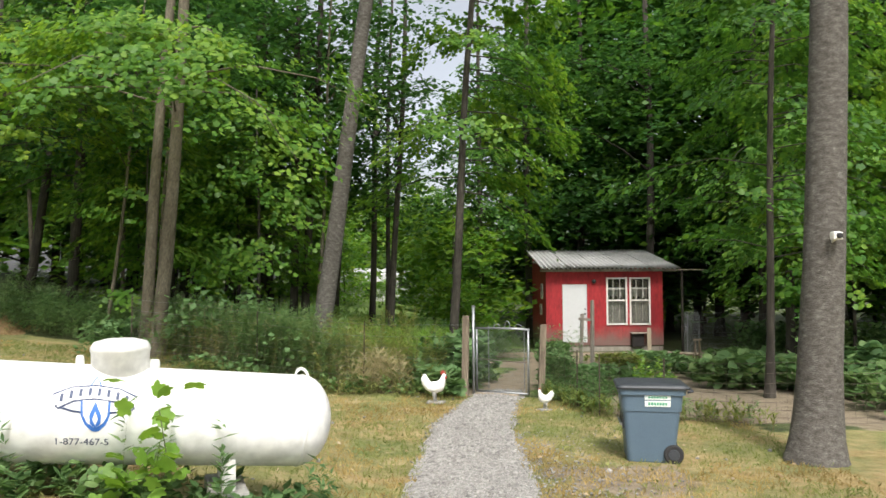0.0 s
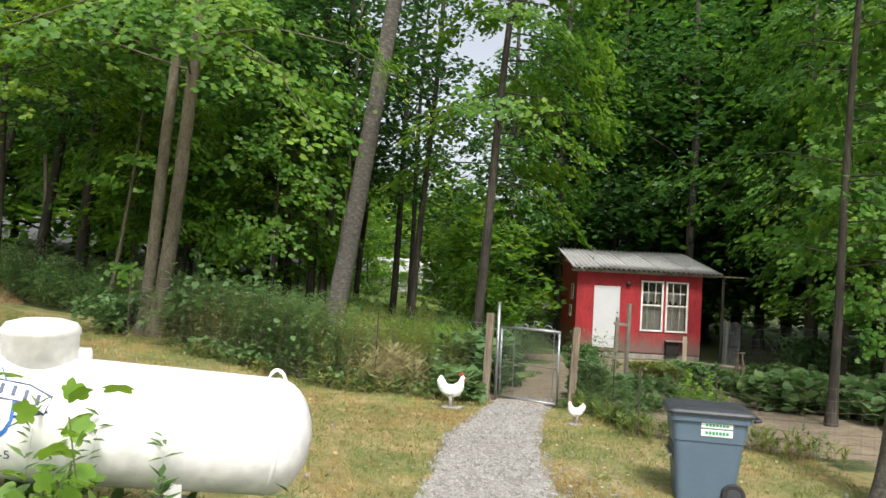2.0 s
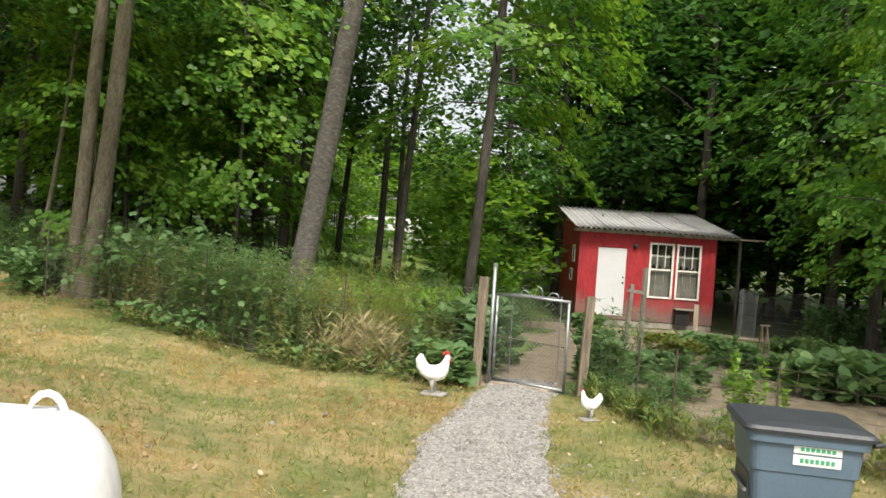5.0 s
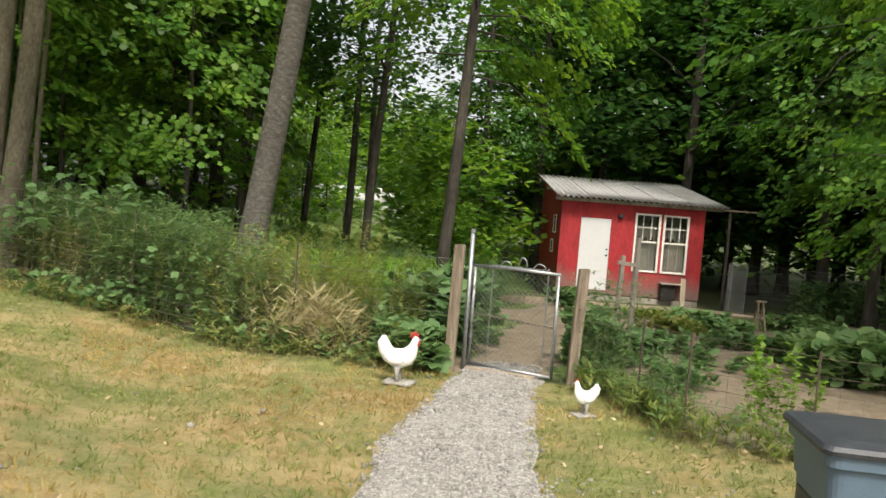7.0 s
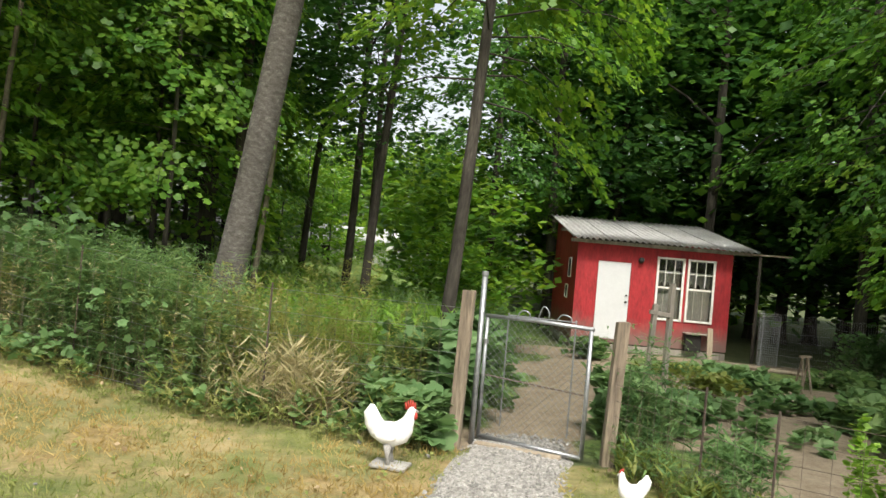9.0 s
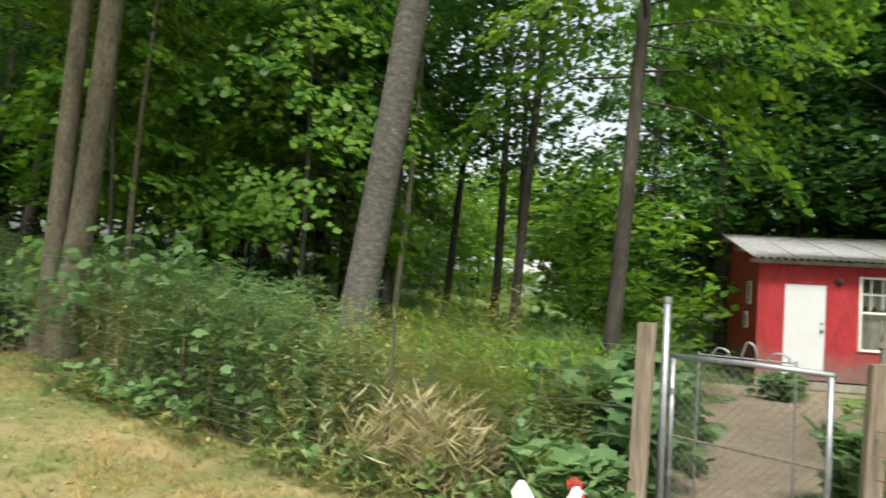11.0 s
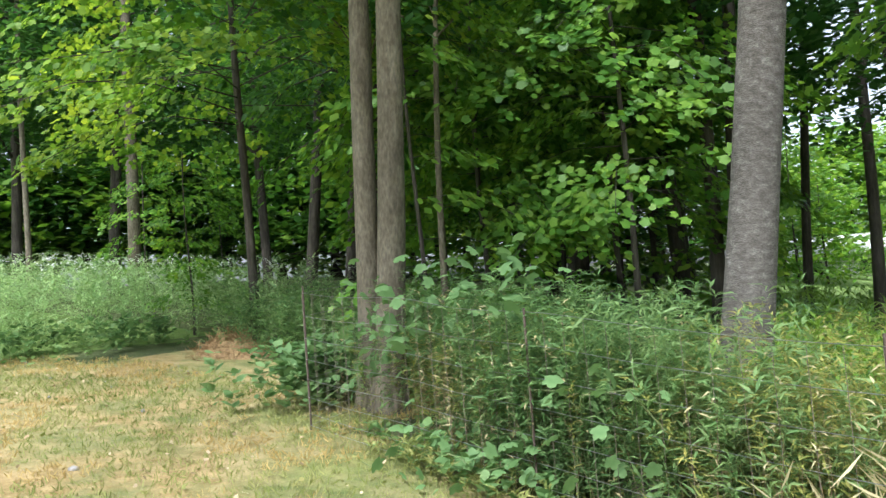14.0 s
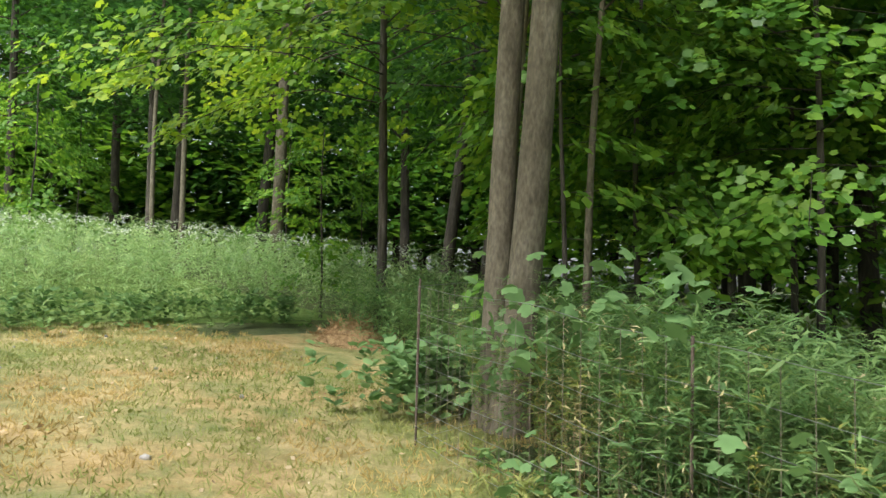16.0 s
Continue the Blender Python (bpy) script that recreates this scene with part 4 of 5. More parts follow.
    tank_patch("ribbon", band([(-0.43, 17), (-0.3, 12), (-0.24, 11)], 0.007), logo_navy, tank)
    tank_patch("ribbon", band([(0.17, 17), (0.04, 12), (-0.02, 11)], 0.007), logo_navy, tank)
    tank_patch("shield", [(-0.245, 24), (-0.015, 24), (-0.02, 8), (-0.05, -2), (-0.1, -9), (-0.13, -10), (-0.16, -9), (-0.21, -2), (-0.24, 8)], logo_blue, tank, "blue flame shield", 0.003)
    tank_patch("shield_field", [(-0.225, 24), (-0.035, 24), (-0.04, 8), (-0.07, 0), (-0.13, -6), (-0.19, 0), (-0.22, 8)], white_paint, tank, lift=0.006)
    tank_patch("flame", [(-0.13, 23), (-0.085, 8), (-0.09, -1), (-0.13, -6), (-0.17, -1), (-0.175, 8)], logo_blue, tank, "blue flame", 0.009)
    tank_patch("flame_core", [(-0.13, 12), (-0.11, 4), (-0.13, -3), (-0.15, 4)], white_paint, tank, lift=0.012)
    tank_patch("flame_tip", band([(-0.17, 42), (-0.13, 55), (-0.09, 42)], 0.006), logo_blue, tank)
    cu = bpy.data.curves.new("phone_number", "FONT")
    cu.body = "1-877-467-5"
    cu.size = 0.068
    cu.align_x = "LEFT"
    txt = new("phone_text", cu)
    bpy.context.view_layer.update()
    me = bpy.data.meshes.new_from_object(txt)
    bpy.data.objects.remove(txt)
    me.materials.clear()
    me.materials.append(logo_navy)
    for v in me.vertices:
        v.co = on_tank(-0.33 + v.co.x * 0.95, -26 + v.co.y / TR * 57.3, 0.004)
    num = new("phone_number", me)
    num.parent = tank
    tagged(num, "dark telephone number")


build_tank()
for s in (-0.75, 0.75):
    p = TC + TD * s
    blk = thing("concrete_block", "rough concrete pad under the tank's foot", "block", pose(p.x, p.y, 0, 0, 0, 22))
    bm = bmesh.new()
    g = ground_z(p.x, p.y)
    top = p.z - 0.46
    box(bm, 0, 0, (g - 0.05 + top) / 2, 0.26, 0.62, top - g + 0.05, 0.02)
    part("block", bm, concrete, blk)


# ---- wheeled bin ----
def build_bin():
    b = thing("wheelie_bin", "blue-grey wheeled rubbish bin with a dark lid on the grass", "bin", pose(2.68, 7.2, ground_z(2.68, 7.2) + 0.005, 0, 0, -9) @ Matrix.Scale(0.92, 4))
    H = 0.86

    def ring(z, lx, rx, hy, inset=0.0):
        r = 0.06
        pts = []
        for cx, cy, a0 in ((rx - r, hy - r, 0), (lx + r, hy - r, 90), (lx + r, -hy + r, 180), (rx - r, -hy + r, 270)):
            for k in range(5):
                a = radians(a0 + k * 22.5)
                pts.append((cx + (r - inset) * math.cos(a), cy + (r - inset) * math.sin(a), z))
        return pts

    bm = bmesh.new()
    prof = [(0.0, -0.27, 0.24, 0.22), (0.02, -0.285, 0.25, 0.235), (0.55, -0.325, 0.315, 0.275), (0.6, -0.328, 0.32, 0.278), (0.605, -0.338, 0.335, 0.288), (0.79, -0.35, 0.35, 0.3), (0.8, -0.375, 0.38, 0.325), (0.86, -0.378, 0.385, 0.328)]
    rings = [[bm.verts.new(p) for p in ring(z, a, c, h)] for z, a, c, h in prof]
    n = len(rings[0])
    for p, q in zip(rings, rings[1:]):
        for k in range(n):
            bm.faces.new((p[k], p[(k + 1) % n], q[(k + 1) % n], q[k]))
    bm.faces.new(rings[0])
    bm.faces.new(rings[-1])
    part("body", bm, bin_blue, b, smooth=False)
    bm = bmesh.new()
    lid = [(0.862, -0.4, 0.41, 0.345), (0.885, -0.405, 0.42, 0.35), (0.905, -0.39, 0.4, 0.335), (0.925, -0.3, 0.33, 0.26), (0.93, -0.2, 0.25, 0.18)]
    rings = [[bm.verts.new(p) for p in ring(z, a, c, h)] for z, a, c, h in lid]
    for p, q in zip(rings, rings[1:]):
        for k in range(n):
            bm.faces.new((p[k], p[(k + 1) % n], q[(k + 1) % n], q[k]))
    bm.faces.new(rings[0])
    bm.faces.new(rings[-1])
    part("lid", bm, bin_dark, b, "dark grey plastic lid")
    bm = bmesh.new()
    tube(bm, [(0.4, -0.26, 0.83), (0.46, -0.25, 0.84), (0.46, 0.25, 0.84), (0.4, 0.26, 0.83)], 0.016, 8)
    part("handle_bar", bm, bin_dark, b, smooth=True)
    for y in (-0.255, 0.255):
        bm = bmesh.new()
        lathe(bm, [(0.07, -0.028), (0.1, -0.03), (0.112, -0.018), (0.112, 0.018), (0.1, 0.03), (0.07, 0.028)], 24, pose(0.235, y, 0.112, 90))
        wheel = part("wheel", bm, black_rubber, b, "black plastic wheel")
        bm = bmesh.new()
        lathe(bm, [(0.02, -0.036), (0.06, -0.034), (0.068, -0.024), (0.068, 0.024), (0.06, 0.034), (0.02, 0.036)], 20, pose(0.235, y, 0.112, 90))
        part("rim", bm, bin_dark, wheel)
    bm = bmesh.new()
    tube(bm, [(0.235, -0.24, 0.112), (0.235, 0.24, 0.112)], 0.012, 8)
    part("axle", bm, galvanised, b)
    # front grip: dark block paints the recess's shade, with steel bar
    bm = bmesh.new()
    box(bm, -0.318, 0, 0.47, 0.03, 0.4, 0.16, 0.01)
    part("recess_shade", bm, bin_dark, b, "dark block standing in for the shaded recess behind the lifting bar")
    bm = bmesh.new()
    tube(bm, [(-0.35, -0.22, 0.44), (-0.35, 0.22, 0.44)], 0.013, 8)
    part("lifting_bar", bm, galvanised, b)
    # stickers
    m = pose(0.06, -0.3, 0.74, 3.5, 0, 0)
    for z0, z1 in ((0.005, 0.11), (-0.075, -0.008)):
        bm = bmesh.new()
        box(bm, 0, -0.001, (z0 + z1) / 2, 0.29, 0.004, z1 - z0, 0, m)
        part("sticker", bm, label_white, b, "pale printed sticker")
    for z, w, h in ((0.078, 0.16, 0.024), (0.033, 0.22, 0.024), (-0.042, 0.22, 0.03)):
        k = 7 if w > 0.2 else 5
        for i in range(k):
            bm = bmesh.new()
            box(bm, -w / 2 + w * (i + 0.5) / k, -0.005, z, w / k * 0.72, 0.003, h, 0, m)
            part("print_bar", bm, label_green, b, "green printed lettering")


build_bin()


# ---- gate and fences ----
def build_gate():
    A, B = Vector((0.975, 11.95)), Vector((1.82, 11.46))
    turn = math.degrees(math.atan2(B.y - A.y, B.x - A.x))
    L = (B - A).length
    gate = thing("garden_gate", "galvanised tube gate with chain-link mesh, closed", "gate", pose(A.x, A.y, ground_z(A.x, A.y), 0, 0, turn))
    for nm, p in (("stile", [(0, 0, 0.04), (0, 0, 1.12)]), ("stile", [(L, 0, 0.04), (L, 0, 1.12)]), ("top_rail", [(-0.02, 0, 1.13), (L * 0.5, 0, 1.14), (L + 0.02, 0, 1.13)]), ("bottom_rail", [(0, 0, 0.05), (L, 0, 0.05)])):
        bm = bmesh.new()
        tube(bm, p, 0.019, 10)
        part(nm, bm, galvanised, gate, smooth=True)
    bm = bmesh.new()
    tube(bm, [(-0.03, 0.01, 0.6), (L, 0.01, 0.57)], 0.008, 6)
    part("tie_rod", bm, rust_wire, gate, "rusty tie rod")
    bm = bmesh.new()
    step, W, Hh = 0.062, L, 1.06
    k = -Hh
    while k < W:
        for sgn in (1, -1):
            a, b = max(0, k), min(W, k + Hh)
            if b > a:
                za, zb = (a - k, b - k) if sgn > 0 else (Hh - (a - k), Hh - (b - k))
                tube(bm, [(a, 0.004 * sgn, 0.05 + za), (b, 0.004 * sgn, 0.05 + zb)], 0.0017, 3, False)
        k += step
    tagged(part("chain_link", bm, galvanised, gate), kind="stuff")
    for z in (0.35, 0.9):
        bm = bmesh.new()
        lathe(bm, [(0.026, -0.02), (0.026, 0.02)], 10, pose(0, 0, z))
        part("hinge", bm, galvanised, gate)
    post = thing("gate_pole", "tall galvanised steel pole that holds the gate", "post", pose(0.915, 11.86, ground_z(0.9, 11.86)))
    bm = bmesh.new()
    tube(bm, [(0, 0, -0.2), (0, 0, 1.5)], 0.026, 12)
    part("pole", bm, galvanised, post, smooth=True)
    bm = bmesh.new()
    tube(bm, [(0.0, 0, 1.49), (0, 0, 1.53)], 0.031, 12)
    part("cap", bm, galvanised, post)
    sill = thing("sill_board", "pale worn board across the foot of the gateway", "board", pose(1.3, 11.62, ground_z(1.3, 11.6), 0, 0, -20))
    bm = bmesh.new()
    box(bm, 0, 0, 0.02, 0.75, 0.08, 0.05, 0.008)
    part("board", bm, pale_board, sill)
    # scrolled wire edging behind the gate
    sc = thing("wire_edging", "low scrolled white wire garden edging", "edging", pose(1.55, 12.5, 0.0, 0, 0, -20))
    for i, (x, h, w) in enumerate(((-0.2, 0.06, 0.06), (0.0, 0.12, 0.05), (0.2, 0.06, 0.07))):
        bm = bmesh.new()
        pts = [(x + w * math.cos(t) * (1 + 0.25 * math.sin(2 * t)), 0, 1.1 + h * math.sin(t)) for t in np.linspace(0, math.pi, 12)]
        tube(bm, pts, 0.008, 6)
        part("scroll", bm, galvanised, sc, smooth=True)
    bm = bmesh.new()
    for x in (-0.35, 0.32):
        tube(bm, [(x, 0, -0.1), (x, 0, 1.12)], 0.008, 6)
    tube(bm, [(-0.35, 0, 1.1), (0.32, 0, 1.1)], 0.006, 6)
    part("rod", bm, galvanised, sc)


build_gate()


def wood_post(name, label, x, y, top, w, d, turn, mat, lean=(0, 0)):
    t = thing(name, label, "post", pose(x, y, ground_z(x, y), lean[0], lean[1], turn), "fence posts")
    bm = bmesh.new()
    h = top - ground_z(x, y)
    box(bm, 0, 0, (h - 0.2) / 2, w, d, h + 0.2, 0.008)
    for v in bm.verts:
        if v.co.z > h - 0.05:
            v.co.z += 0.03 * noise2(v.co.x * 30, v.co.y * 30)
        v.co.x += 0.008 * noise2(v.co.z * 3, x)
    part("timber", bm, mat, t)
    return t


wood_post("fence_post", "rough pale split wooden post beside the gate", 0.76, 11.7, 1.36, 0.11, 0.07, -20, post_wood, (0, 1))
wood_post("fence_post", "weathered wooden post at the gate's latch side", 2.03, 11.45, 1.22, 0.105, 0.08, 5, post_wood, (0, 2))
wood_post("fence_post", "weathered grey stake in the garden", 3.42, 15.5, 1.2, 0.07, 0.06, 10, grey_board, (0, 2.5))
wood_post("fence_post", "tall weathered stake in the garden", 3.7, 15.6, 1.5, 0.075, 0.06, 30, grey_board, (0, 1))
bar = thing("cross_bar", "short weathered bar nailed between the garden stakes", "board", pose(3.52, 15.5, 1.08, 0, 6, 18))
bm = bmesh.new()
box(bm, 0.03, 0, 0, 0.34, 0.03, 0.06, 0.004)
part("board", bm, grey_board, bar)


def wire_fence(name, label, pts, height, posts, mat=rust_wire, step=0.15):
    """Square-mesh wire along pts, with thin steel stakes."""
    f = thing(name, label, "fence")
    line = [Vector((x, y, ground_z(x, y))) for x, y in pts]
    seg = []
    for a, b in zip(line, line[1:]):
        n = max(1, int((b - a).length / step))
        seg += [a.lerp(b, k / n) for k in range(n)]
    seg.append(line[-1])
    sag = [0.04 * noise2(i * 0.17, height) for i in range(len(seg))]
    for k in range(8):
        z = height * (k / 7) ** 1.25 + 0.04
        bm = bmesh.new()
        tube(bm, [p + Vector((0.02 * sag[i], 0.5 * sag[i], z + sag[i] * z)) for i, p in enumerate(seg)], 0.0024, 3, False)
        part("wire", bm, mat, f)
    bm = bmesh.new()
    for i, p in enumerate(seg):
        tube(bm, [p + Vector((0, 0.5 * sag[i], 0.03)), p + Vector((0.02 * sag[i], 0.5 * sag[i], height + 0.04 + sag[i] * height))], 0.0016, 3, False)
    tagged(part("mesh_wire", bm, mat if mat is dull_wire else rust_wire, f), kind="stuff")
    for x, y in posts:
        bm = bmesh.new()
        g = ground_z(x, y)
        tube(bm, [(x, y, g - 0.2), (x + 0.01, y, g + height + 0.08)], 0.009, 6)
        part("stake", bm, stake_steel, f, "thin rusty steel stake")


wire_fence("wire_fence", "sagging rusty square-mesh wire fence overgrown with weeds", [(-6.0, 15.6), (-5.5, 12.95), (-3.0, 12.45), (-1.0, 11.95), (0.72, 11.72)], 1.18, [(-5.5, 12.95), (-3.0, 12.45), (-1.0, 11.95)], galvanised)
wire_fence("wire_fence", "rusty square-mesh wire fence along the garden", [(2.05, 11.4), (2.46, 10.5), (2.66, 9.8), (3.45, 9.3), (4.7, 8.95), (6.5, 8.95), (9.5, 9.5)], 0.8, [(2.46, 10.5), (2.66, 9.8), (3.45, 9.3), (6.5, 8.95)])
wire_fence("wire_fence", "grey wire mesh fence at the back of the garden", [(8.5, 24.0), (9.8, 22.5), (12.5, 19.5), (15.0, 17.0)], 1.25, [(8.5, 24.0), (9.8, 22.5), (12.5, 19.5)], dull_wire, 0.05)

# a bent offcut of fine wire mesh standing by the shed
roll = thing("mesh_roll", "bent offcut of fine grey wire mesh standing beside the shed", "wire mesh", pose(8.5, 23.5, ground_z(8.5, 23.5)))
curve = [(0.42 * q - 0.2 + 0.05 * math.sin(9 * q), 0.16 * math.sin(4.2 * q)) for q in np.linspace(0, 1, 24)]
for k in range(24):
    bm = bmesh.new()
    tube(bm, [(x, y, 0.03 + 0.055 * k + 0.05 * x) for x, y in curve], 0.004, 3, False)
    part("cross_wire", bm, dull_wire, roll)
for i, (x, y) in enumerate(curve):
    bm = bmesh.new()
    tube(bm, [(x, y, -0.05), (x + 0.03, y, 1.3 + 0.07 * math.sin(i * 0.8))], 0.004, 3, False)
    part("upright_wire", bm, dull_wire, roll)

# log edging of the raised bed and a small trestle
for (ax, ay), (bx, by) in (((6.9, 22.65), (8.8, 21.1)), ((8.85, 21.05), (10.7, 19.6)), ((10.75, 19.55), (12.5, 18.2))):
    lg = thing("edging_log", "pale peeled log edging the raised garden bed", "log", group="bed edging logs")
    bm = bmesh.new()
    tube(bm, [(ax, ay, ground_z(ax, ay) + 0.06), ((ax + bx) / 2, (ay + by) / 2 + 0.05, ground_z(ax, ay) + 0.08), (bx, by, ground_z(bx, by) + 0.05)], [0.06, 0.055, 0.045], 10)
    part("trunk", bm, pale_board, lg, smooth=True)
tr = thing("trestle", "small weathered wooden trestle in the garden", "trestle", pose(7.0, 18.4, ground_z(7.0, 18.4), 0, 0, 20))
for x in (-0.1, 0.1):
    for s in (-1, 1):
        bm = bmesh.new()
        tube(bm, [(x + s * 0.1, s * 0.2, -0.03), (x * 0.6, 0, 0.62)], 0.018, 6)
        part("leg", bm, post_wood, tr)
bm = bmesh.new()
box(bm, 0, 0, 0.63, 0.26, 0.05, 0.04, 0.006)
part("top_bar", bm, post_wood, tr)

# device on the big trunk
dev = thing("trail_camera", "small white security camera fixed to the tree trunk", "security camera", pose(4.57, 6.8, 2.42, 0, 0, 10))
bm = bmesh.new()
box(bm, 0, 0, 0, 0.11, 0.08, 0.09, 0.02)
body_ob = part("case", bm, trim_white, dev)
bm = bmesh.new()
lathe(bm, [(0.03, 0), (0.03, 0.03), (0.024, 0.034)], 14, pose(0, -0.04, 0, 90))
part("lens", bm, black_rubber, dev)
bm = bmesh.new()
tube(bm, [(0.02, 0.03, -0.03), (0.02, 0.12, -0.07)], 0.012, 6)
part("bracket", bm, trim_white, dev)

# stump
st = thing("tree_stump", "short weathered stump at the edge of the weeds", "stump", pose(-2.35, 12.75, ground_z(-2.35, 12.75)) @ Matrix.Scale(1.25, 4))
bm = bmesh.new()
lathe(bm, [(0.2, -0.1), (0.165, 0.04), (0.135, 0.16), (0.13, 0.27), (0.11, 0.3)], 16)
for v in bm.verts:
    v.co += Vector((0.05 * noise2(v.co.z * 4, v.co.x * 9), 0.05 * noise2(v.co.y * 9, v.co.z * 5), 0.06 * noise2(v.co.x * 8, v.co.y * 8)))
part("wood", bm, bark_grey, st, smooth=True)

# straw heap
hp = thing("straw_heap", "low heap of reddish-brown straw at the lawn's end", "heap", pose(-9.7, 15.45, ground_z(-9.7, 15.45)))
bm = bmesh.new()
bmesh.ops.create_grid(bm, x_segments=26, y_segments=26, size=1.0)
for v in bm.verts:
    d = math.hypot(v.co.x, v.co.y * 1.2)
    v.co.z = 0.3 * math.exp(-2.6 * d * d) * (1 + 0.4 * noise2(v.co.x * 5, v.co.y * 5)) - 0.16 * d - 0.02
part("mound", bm, straw_heap, hp, smooth=True)
P = np.column_stack([rng.normal(size=(700, 2)) * 0.36, np.zeros(700)])
P[:, 2] = 0.3 * np.exp(-2.6 * (P[:, 0] ** 2 + 1.44 * P[:, 1] ** 2)) - 0.1 * np.hypot(P[:, 0], P[:, 1])
tagged(leaf_cloud("straw", P, rng.normal(size=(700, 3)), 0.12 + 0.1 * rng.random(700), BLADE, straw_heap, hp), kind="stuff")

# ---- distant house and vehicle ----
hs = thing("house", "pale distant house with a low grey roof beyond the trees", "house", pose(-5.6, 58, 0.2))
bm = bmesh.new()
box(bm, 0, 0, 0.6, 7.5, 5, 2.0)
part("wall", bm, siding_pale, hs)
bm = bmesh.new()
v = [bm.verts.new(p) for p in ((-4.1, -3, 1.6), (4.1, -3, 1.6), (4.1, 3, 1.6), (-4.1, 3, 1.6), (-4.1, 0, 2.7), (4.1, 0, 2.7))]
for f in ((0, 1, 5, 4), (2, 3, 4, 5), (0, 4, 3), (1, 2, 5), (0, 3, 2, 1)):
    bm.faces.new([v[i] for i in f])
part("roof", bm, shingle_grey, hs)
for x in (-2.4, 0.2, 2.2):
    bm = bmesh.new()
    box(bm, x, -2.53, 0.8, 0.9, 0.08, 1.0, 0.01)
    w = part("window", bm, trim_white, hs)
    bm = bmesh.new()
    box(bm, x, -2.58, 0.8, 0.75, 0.02, 0.85)
    part("pane", bm, dark_void, w)
van = thing("camper", "white camper parked beside the distant house", "vehicle", pose(-1.6, 55, 0.1))
bm = bmesh.new()
box(bm, 0, 0, 1.35, 4.2, 2.0, 1.8, 0.25)
part("body", bm, siding_pale, van)
for x in (-1.3, 1.3):
    bm = bmesh.new()
    lathe(bm, [(0.3, -0.1), (0.34, 0), (0.3, 0.1)], 16, pose(x, -0.95, 0.34, 90))
    part("wheel", bm, black_rubber, van)
for x in (-1.1, 0.6):
    bm = bmesh.new()
    box(bm, x, -1.0, 1.6, 0.9, 0.03, 0.55, 0.01)
    part("window", bm, dark_void, van)

# ---- weeds, vines, garden ----
def stalks(name, label, spots, height, mat, shape, leaf, per, droop=0.35, stem=stem_green, upright=0.5):
    """A stand of leafy stalks as one uncountable growth."""
    t = thing(name, label, "weeds", kind="stuff")
    n = len(spots)
    hts = height * (0.65 + 0.55 * rng.random(n))
    lean = rng.normal(size=(n, 2)) * 0.12
    base = np.array([(x, y, ground_z(x, y)) for x, y in spots])
    f = 0.1 + 0.9 * rng.random((n, per)) ** 0.75
    P = base[:, None, :] + np.stack([lean[:, :1] * hts[:, None] * f ** 2, lean[:, 1:] * hts[:, None] * f ** 2, hts[:, None] * f], axis=2)
    a = rng.random((n, per)) * 6.283
    al = np.stack([np.cos(a), np.sin(a), upright - droop * rng.random((n, per)) * 2], axis=2).reshape(-1, 3)
    k = max(0.5, 0.85 * upright)
    N = np.stack([-k * np.cos(a), -k * np.sin(a), np.ones((n, per))], axis=2).reshape(-1, 3) + rng.normal(size=(n * per, 3)) * 0.3
    leaf_cloud("leaves", P.reshape(-1, 3), N, leaf * (0.6 + 0.7 * rng.random(n * per)), shape, mat, t, al)
    verts, faces = [], []
    for i in range(n):
        b, h = base[i], hts[i]
        q = (b[0] + lean[i, 0] * h, b[1] + lean[i, 1] * h, b[2] + h)
        k = len(verts)
        r = 0.0022
        verts += [(b[0] - r, b[1], b[2] - 0.03), (b[0] + r, b[1] - r, b[2] - 0.03), (b[0], b[1] + r, b[2] - 0.03), q]
        faces += [(k, k + 1, k + 3), (k + 1, k + 2, k + 3), (k + 2, k, k + 3)]
    link_mesh("stems", verts, faces, stem, t)
    return t


def strip(n, x0, x1, lo, hi):
    """Spots along the fence line, lo to hi metres behind it, in uneven tufts."""
    out = []
    while len(out) < n:
        x = x0 + (x1 - x0) * rng.random()
        d = lo + (hi - lo) * rng.random() ** 1.3
        y = fence_y(x) + d + 0.15 * noise2(x, 0, 1.3)
        if math.hypot(x + 5.1, y - 13.2) < 0.75 and rng.random() < 0.85:
            continue
        if noise2(x, y, 1.1) + 0.35 * rng.random() > -0.2:
            out.append((x, y))
    return out


def blob(n, cx, cy, rx, ry):
    return [(cx + rx * a, cy + ry * b) for a, b in rng.normal(size=(n, 2)) * 0.5]


stalks("weed_bank", "dense bank of tall green weeds along the wire fence", strip(520, -5.6, -2.4, 0.2, 1.9), 1.15, leaf_weed, NARROW, 0.1, 60, 0.6, stem_green, 0.6)
stalks("weed_bank", "dense bank of tall green weeds along the wire fence", strip(240, -2.6, -0.7, 0.1, 1.7), 0.9, leaf_weed, NARROW, 0.1, 46, 0.6, stem_green, 0.6)
stalks("weed_bank", "low broad-leaved weeds beside the gate post", strip(110, -0.8, 0.45, 0.1, 1.6), 0.5, leaf_grape, OVAL, 0.12, 16)
stalks("weed_bank", "olive yellow-tinged weeds among the green ones", strip(380, -5.3, 0.4, 0.0, 1.6), 0.95, leaf_olive, NARROW, 0.075, 40, 0.6, stem_brown, 0.6)
stalks("weed_bank", "dry straw-coloured grass at the foot of the weeds", strip(40, -2.0, 0.35, -0.3, 0.7), 0.45, leaf_olive, THIN, 0.16, 10, 0.9, stem_brown, 0.9)
